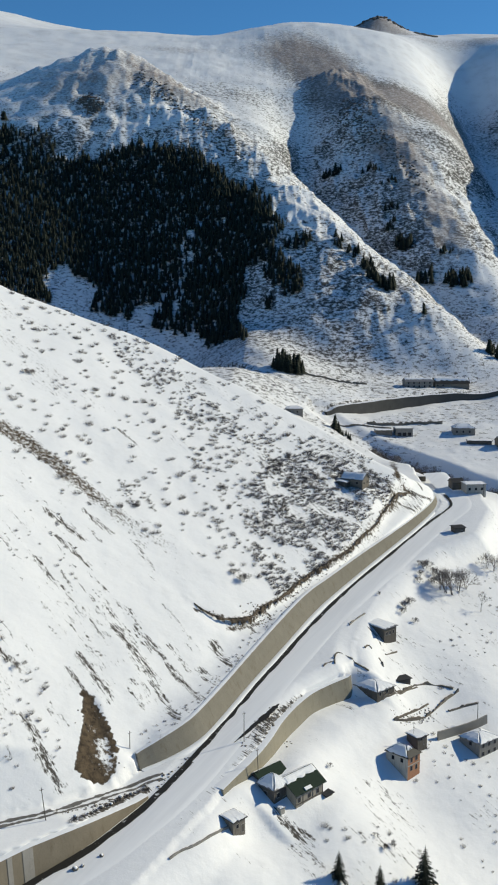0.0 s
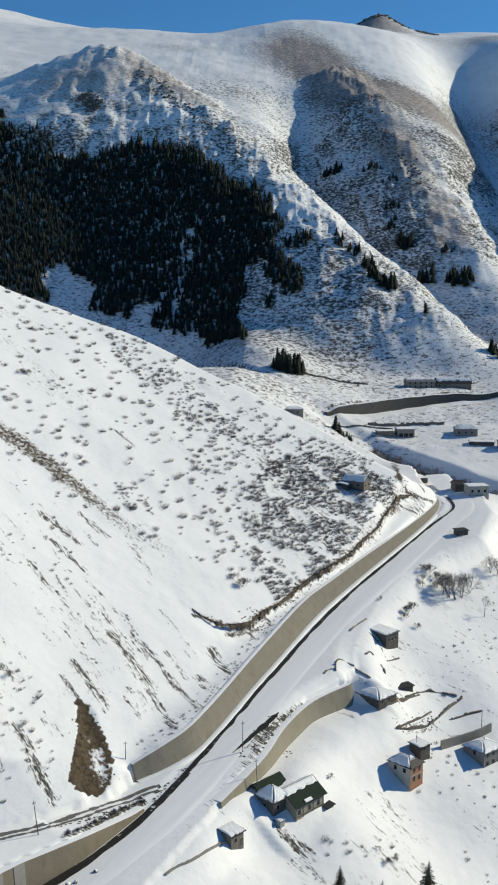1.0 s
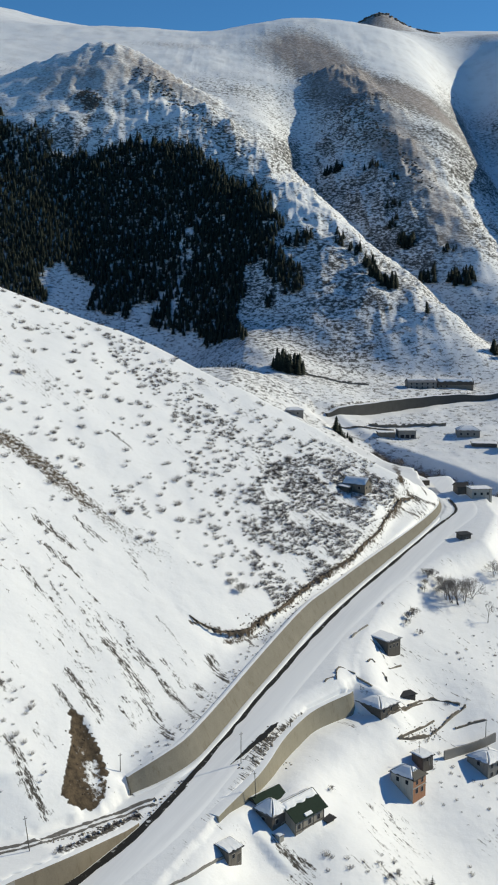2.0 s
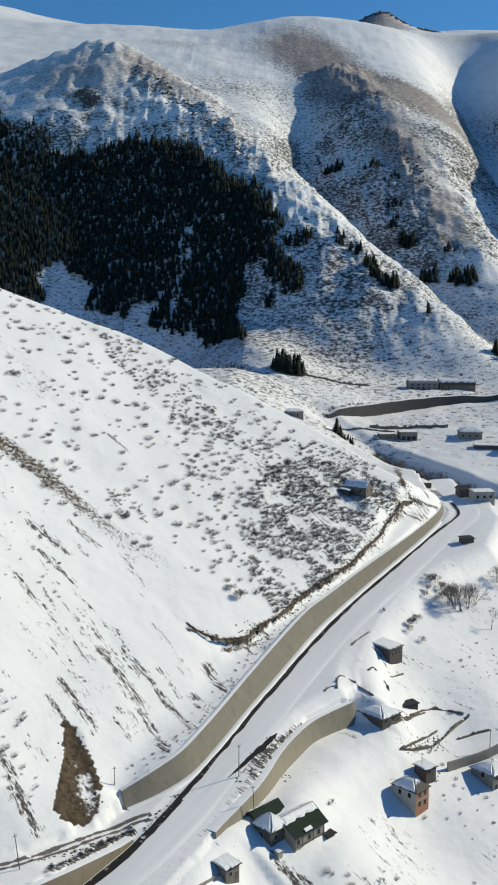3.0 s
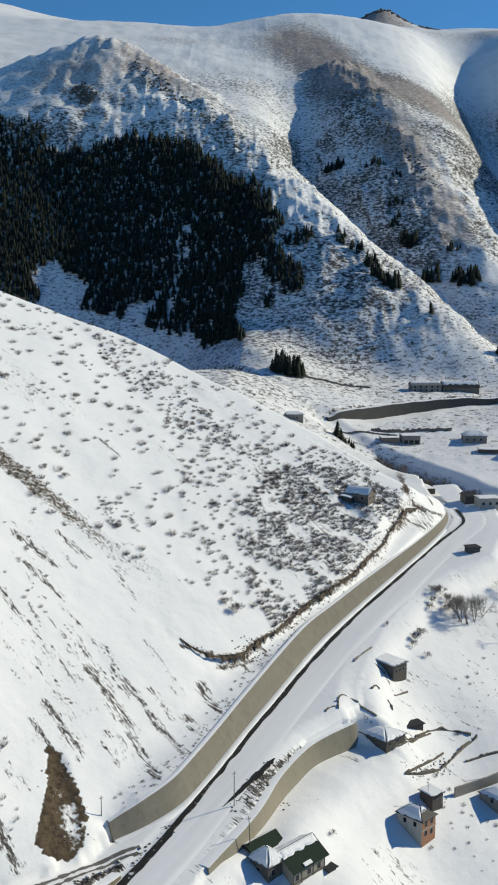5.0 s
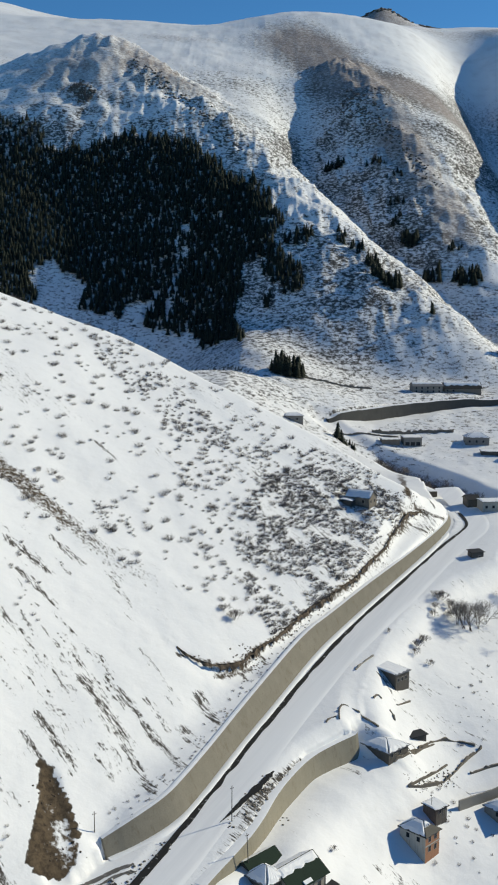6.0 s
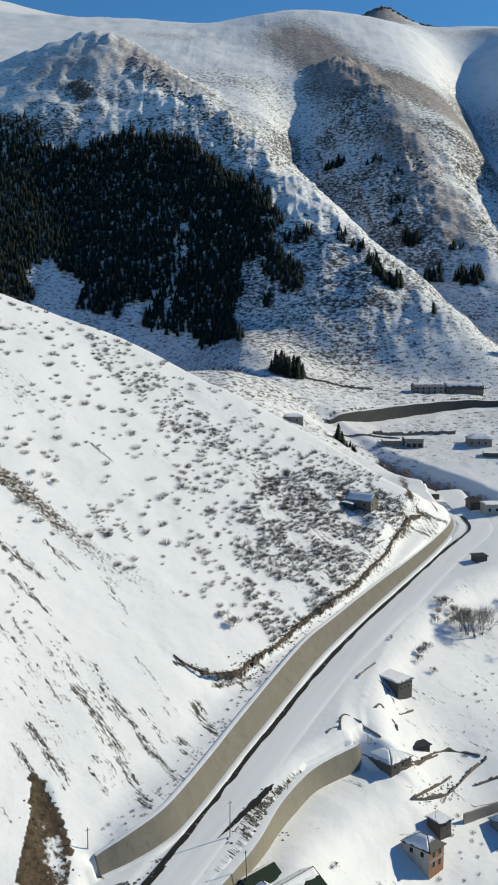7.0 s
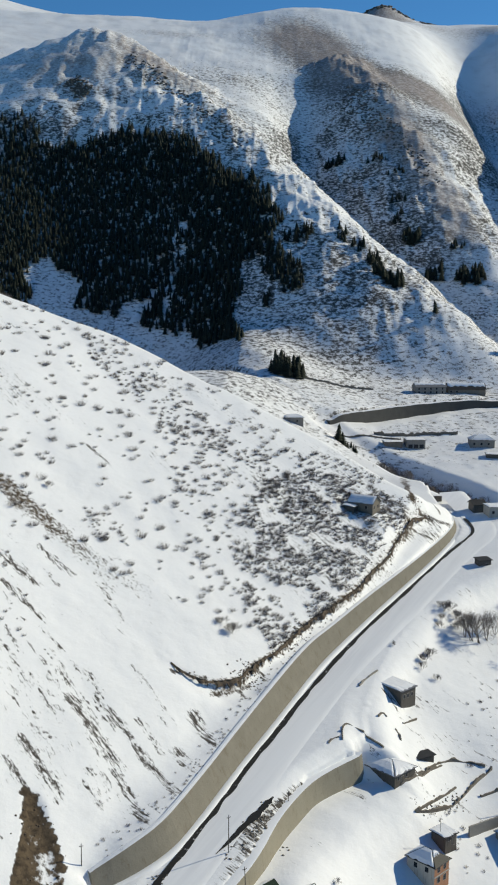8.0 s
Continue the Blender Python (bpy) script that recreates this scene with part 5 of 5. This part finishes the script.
for k, (x, y, tall, stems) in enumerate(((72.5, 371.0, 13, 4), (74.5, 370.8, 13, 4), (77.5, 373.2, 12, 3), (81.1, 377.5, 10, 3), (70.5, 371.8, 10, 3), (84.1, 364.7, 9, 1), (93.1, 396.2, 9, 3), (95.7, 396.1, 9, 3), (98.0, 400.2, 8, 2))):
    bare_tree(x, y, tall, stems, 100 + k)
for k, (x, y, tall, stems) in enumerate(((65.1, 380.0, 4.6, 5), (67.6, 381.9, 4.4, 5), (69.4, 379.8, 4.4, 5), (62.5, 371.4, 3.4, 4), (63.7, 375.3, 3.6, 4), (68.9, 374.6, 4, 5), (54.6, 351.5, 4.2, 5), (56.8, 355.2, 4, 5), (52.9, 347.9, 3.2, 4), (56.9, 344.6, 3, 4), (-85.7, 397.4, 3.0, 6), (-83.3, 399.4, 3.0, 6), (-56.2, 358.3, 2.6, 6), (-62.5, 356.5, 2.4, 6), (-59.5, 254.8, 2.2, 6), (-2.0, 333.0, 4.2, 7), (-4.6, 334.4, 3.2, 6), (34.5, 419.6, 3, 6), (31.0, 416.0, 2.6, 6), (53.1, 425.1, 2.6, 6), (38.4, 427.5, 2.4, 5), (45.5, 413.2, 2.4, 5),
                                         (33.6, 240.6, 2.4, 5), (36.0, 242.6, 2.4, 5), (31.6, 243.5, 1.8, 4), (44.6, 238.0, 2.2, 4), (21.5, 262.0, 2.0, 4), (12.6, 281.6, 2.0, 4), (10.6, 277.4, 1.8, 4), (15.4, 285.2, 2.0, 4), (45.9, 353.6, 2.0, 4))):
    bare_tree(x, y, tall, stems, 140 + k, "leafless dark bush poking through the snow", True)


def scrub_template(rng, twigs):
    """A dome of bare stems, 1 wide and 1 high."""
    v, f = [], []
    for _ in range(twigs):
        a, r = rng.uniform(0, 6.283), 0.5 * math.sqrt(rng.uniform(0, 1))
        x, y = r * math.cos(a), r * math.sin(a)
        h = (1 - 1.6 * r * r) * rng.uniform(0.5, 1.0)
        w = rng.uniform(0.005, 0.012)
        b = len(v)
        t = rng.uniform(0, 6.283)
        v += [(0.6 * x - w * math.cos(t), 0.6 * y - w * math.sin(t), -0.15), (0.6 * x + w * math.cos(t), 0.6 * y + w * math.sin(t), -0.15), (1.15 * x + rng.uniform(-0.1, 0.1), 1.15 * y + rng.uniform(-0.1, 0.1), h)]
        f.append((b, b + 1, b + 2))
    return np.array(v), np.array(f)


SCRUBS = [scrub_template(rng, 130) for _ in range(8)]
THICKET = [(-1, 388), (10, 418), (24, 433), (40, 437), (56, 436), (61, 430), (55, 416), (46, 402), (36, 379), (20, 350), (9, 334), (2, 346), (-2, 366)]
UPPER = [(-67, 473), (-47, 477), (-25, 458), (-10, 435), (9, 436), (29, 448), (49, 447), (59, 440), (47, 427), (28, 423), (6, 408), (-5, 412), (-19, 424), (-38, 438), (-59, 453)]
MIDDLE = [(-34, 437), (-5, 450), (4, 406), (2, 358), (7, 338), (-12, 342), (-21, 375)]
PATCH = [(-46, 358), (-32, 362), (-31, 349), (-42, 345)]
SLOPE = [(-110, 480), (-60, 486), (0, 470), (40, 425), (0, 338), (-34, 335), (-75, 340), (-110, 345)]
LOWER = [(-95, 345), (-45, 336), (-46, 300), (-75, 285), (-98, 300)]
BELOW = [(25, 225), (60, 232), (110, 330), (115, 420), (95, 420), (60, 350), (40, 300), (36, 262)]
LEFT = [(-80, 262), (-50, 272), (-42, 262), (-43, 236), (-60, 220), (-90, 230)]
FOOT = [(20, 222), (52, 226), (48, 246), (30, 250), (14, 238)]
for poly, space, label, big, clump, grain in ((THICKET, 1.2, "dense grey-brown leafless thicket on the snowy slope", 1.15, -0.26, 9), (UPPER, 2.3, "scattered grey leafless scrub along the spur", 1.25, -0.12, 8), (MIDDLE, 3.1, "sparse leafless shrubs on the snowy slope", 1.5, -0.05, 7),
                                              (PATCH, 1.7, "patch of low grey scrub on the snow", 1.0, -0.4, 9), (SLOPE, 4.6, "scattered small tufts of scrub on the snow", 1.6, -0.02, 6), (LOWER, 4.0, "small dry tufts on the open snowy slope", 0.8, 0.0, 6), (BELOW, 4.2, "scattered dry stalks in the snow below the road", 0.7, 0.15, 11),
                                              (LEFT, 2.6, "dry tufts on the snowy bank above the side track", 0.9, 0.0, 8), (FOOT, 3.0, "low dry scrub in the snow below the houses", 1.0, 0.05, 8)):
    x, y = scatter(poly, space, rng, 0.7)
    keep = fbm(x, y, grain, 3, 61) > clump
    x, y = x[keep], y[keep]
    wide = 1.5 * big * rng.uniform(0.8, 1.0, len(x)) * (0.8 + 1.3 * rng.uniform(0, 1, len(x)) ** 1.6)
    spread("scrub", SCRUBS, x, y, ground_z(x, y), wide * rng.uniform(0.36, 0.55, len(x)), wide, rng, TREE_TWIGS if poly is THICKET else TWIGS, label, "scrub", 0.1)
# dry stalks along the top of the upper wall
stalk = np.array([(x - ty * (0.5 * h + o), y + tx * (0.5 * h + o)) for (x, y, h), (tx, ty), q in zip(toe_pts, toe_t, toe_s) if q > WALL_FROM + 1 and y < 400 for o in rng.uniform(1.0, 5.5, 3)])
stalk = (stalk + rng.normal(0, 0.6, stalk.shape))[rng.uniform(0, 1, len(stalk)) < 0.5]
size = rng.uniform(0.4, 1.2, len(stalk))
spread("dry_stalks", SCRUBS, stalk[:, 0], stalk[:, 1], ground_z(stalk[:, 0], stalk[:, 1]), size * 0.6, size, rng, TREE_TWIGS, "pale dry stalks in snow along the wall top", "scrub", 0.1)
# grey willows along the stream
x, y = scatter([(66, 556), (80, 542), (95, 524), (110, 500), (126, 486), (150, 470), (150, 462), (122, 478), (104, 494), (88, 516), (74, 536), (62, 550)], 2.2, rng)
tall = rng.uniform(2.5, 6.0, len(x))
spread("stream_scrub", SCRUBS, x, y, ground_z(x, y), tall, tall * 0.8, rng, TWIGS, "grey leafless willows along the shaded stream", "scrub", 0.1)


RIVERSIDE = random.Random(8)
for k in range(26):
    t = k / 25 + RIVERSIDE.uniform(-0.02, 0.02)
    bx, by = 70 + 52 * t, 548 - 62 * t + 10 * t * (1 - t)
    bare_tree(bx + RIVERSIDE.uniform(-3, 3), by + RIVERSIDE.uniform(-4, 4), RIVERSIDE.uniform(4.5, 8.0), 2 + k % 3, 200 + k, "leafless grey tree on the shaded bank of the stream")


def boulder(x, y, size, seed, label="snow-capped boulder beside the side track"):
    r = np.random.default_rng(seed)
    bm = bmesh.new()
    bmesh.ops.create_icosphere(bm, subdivisions=2, radius=size)
    for v in bm.verts:
        v.co *= 1 + 0.5 * noise.noise(v.co / size * 1.3 + Vector((seed, 0, 0)))
        v.co.z *= 0.75
    ob = part("boulder", bm, STONE, None, "", True)
    ob.matrix_world = pose(x, y, at_ground(x, y) + 0.3 * size, 0, 0, 40 * seed)
    tagged(ob, label, "boulder", "boulders along the side track")
    bm = bmesh.new()
    bmesh.ops.create_icosphere(bm, subdivisions=2, radius=size * 0.8)
    for v in bm.verts:
        v.co *= 1 + 0.5 * noise.noise(v.co / size * 1.3 + Vector((seed, 0, 0)))
        v.co.z = max(v.co.z * 0.75, 0.0) + 0.26 * size
    cap = part("snow_cap", bm, SNOW, ob, "rounded cap of snow", True)
    return ob


for k in range(7):
    t = k / 6 + 0.03 * math.sin(7 * k)
    bx, by = -24.6 - 14.0 * t, 239.6 - 19.2 * t
    boulder(bx - 0.6 + 0.5 * math.sin(5 * k), by + 0.6 + 0.5 * math.cos(3 * k), 0.4 + 0.3 * ((k * 7) % 5) / 5, k)
x = np.linspace(-39.5, -24.2, 60) + rng.normal(0, 0.35, 60)
y = np.interp(x, [-39.5, -34.4, -29, -24.2], [218.9, 225.6, 234, 239.4]) + rng.normal(0, 0.35, 60)
size = rng.uniform(0.7, 1.6, 60)
spread("wall_top_scrub", SCRUBS, x - 0.7, y + 0.5, ground_z(x - 0.7, y + 0.5), size * 0.6, size, rng, TWIGS, "dark dry scrub along the top of the lower wall", "scrub", 0.1)
boulder(-37.6, 210.4, 0.7, 31, "snow-capped block lying on the road")
boulder(-36.2, 211.4, 0.5, 32, "snow-capped block lying on the road")
boulder(-32.4, 214.6, 0.5, 33, "dark block lying on the road")


CRAG_ROCK = wall_paint("lichened_rock", (0.05, 0.045, 0.04), (0.17, 0.155, 0.14), 0.25)


def clods(name, lines, count, size, material, label, flat=0.7):
    """Many small lumps of earth or stone along lines of the plan, in one mesh."""
    r = np.random.default_rng(77)
    shapes = []
    for _ in range(5):
        bm = bmesh.new()
        bmesh.ops.create_icosphere(bm, subdivisions=1, radius=1.0)
        bm.verts.ensure_lookup_table()
        v = np.array([v.co for v in bm.verts]) * r.uniform(0.65, 1.2, (len(bm.verts), 1)) * (1, 1, flat)
        shapes.append((v, np.array([[w.index for w in f.verts] for f in bm.faces])))
        bm.free()
    xs, ys = [], []
    for nodes, wide in lines:
        pts, tg, run = resample([(n[0], n[1], 0) for n in nodes], 0.5)
        k = r.integers(0, len(pts), count)
        off = r.normal(0, wide, count)
        slide = r.uniform(-0.4, 0.4, (count, 2))
        xs.append(pts[k, 0] + tg[k, 1] * off + slide[:, 0])
        ys.append(pts[k, 1] - tg[k, 0] * off + slide[:, 1])
    xs, ys = np.concatenate(xs), np.concatenate(ys)
    sz = size * r.uniform(0.4, 1.0, len(xs)) ** 1.5 * 1.4
    return spread(name, shapes, xs, ys, ground_z(xs, ys), sz, sz, r, material, label, "debris", 0.0)


EARTH = wall_paint("brown_earth", (0.055, 0.042, 0.030), (0.16, 0.12, 0.085), 2.0)
clods("earth_clods", [(SCAR, 0.8), ([(58, 434), (63, 439), (72, 441)], 0.9), (SCAR[3:5], 1.4), (SCAR[5:7], 0.9)], 90, 0.30, EARTH, "brown earth clods along the broken edge of the slope")
clods("cut_rubble", [([(-41, 258), (-38, 249), (-36, 240)], 2.2)], 60, 0.24, EARTH, "earth and rubble in the open cutting")
scarp, scarp_t, scarp_s = resample(SCAR, 0.45)
rows = []
jut, sink, gaps = ragged(scarp_s, 2.4, 31), ragged(scarp_s, 0.9, 32), ragged(scarp_s, 7, 33)
for (x, y, strong), (tx, ty), j, k, g in zip(scarp, scarp_t, jut, sink, gaps):
    top = at_ground(x - 0.9 * ty, y + 0.9 * tx)
    tall = 1.8 * strong * min(1.2, max(0.0, 0.34 + 1.5 * g + 0.9 * k))
    top -= 0.5 * max(0.0, 0.5 - tall)
    lip = 0.35 + 0.9 * j + 0.45 * k
    prof = ((lip - 0.25, -0.12), (lip, 0.0 + 0.1 * k), (lip - 0.12, -0.25 * tall), (lip + 0.15 + 0.2 * k, -0.6 * tall), (lip + 0.55, -tall - 0.3))
    rows.append([(x + ty * o, y - tx * o, top + z) for o, z in prof])
tagged(sweep("earth_scarp", rows, EARTH), "jagged brown earth step where the slope broke above the road", "scarp", kind="structure")
YARD = [(43.2, 293.3), (47.4, 296.1), (52.5, 300.4), (56.0, 304.3)]
clods("yard_rubble", [(YARD, 1.3)], 80, 0.26, STONE, "tumbled stones lying along the yard walls")
clods("bank_rubble", [([(-1.4, 256.8), (2.6, 263.1), (6.8, 269.6), (10.4, 271.9)], 1.5), ([(2.8, 264.5), (8.6, 276.5)], 1.3), ([(-23, 240), (-14, 254)], 0.8), ([(-44, 222.5), (-36, 228), (-26, 238)], 0.6), ([(-36, 228), (-26, 238)], 0.5)], 45, 0.32, STONE, "dark rubble along the road bank and side track")
CREST_ROCKS = [([(-107, 1013), (-73, 985), (-49, 962), (-22, 930), (-5, 908)], 5.0), ([(-152, 975), (-135, 962)], 4.0), ([(96, 1083), (109, 1040), (136, 996), (155, 932)], 6.0), ([(89, 1066), (100, 1040), (118, 1000)], 9.0)]
clods("skyline_rocks", [([(158, 1764), (185, 1757), (212, 1754), (240, 1758), (256, 1764)], 6.0), ([(270, 1752), (305, 1752)], 5.0)], 90, 2.8, CRAG_ROCK, "dark broken rocks along the mountain skyline", 0.55)
clods("rock_ribs", CREST_ROCKS, 300, 1.35, CRAG_ROCK, "broken dark rock ribs showing through snow on the ridges", 0.6)
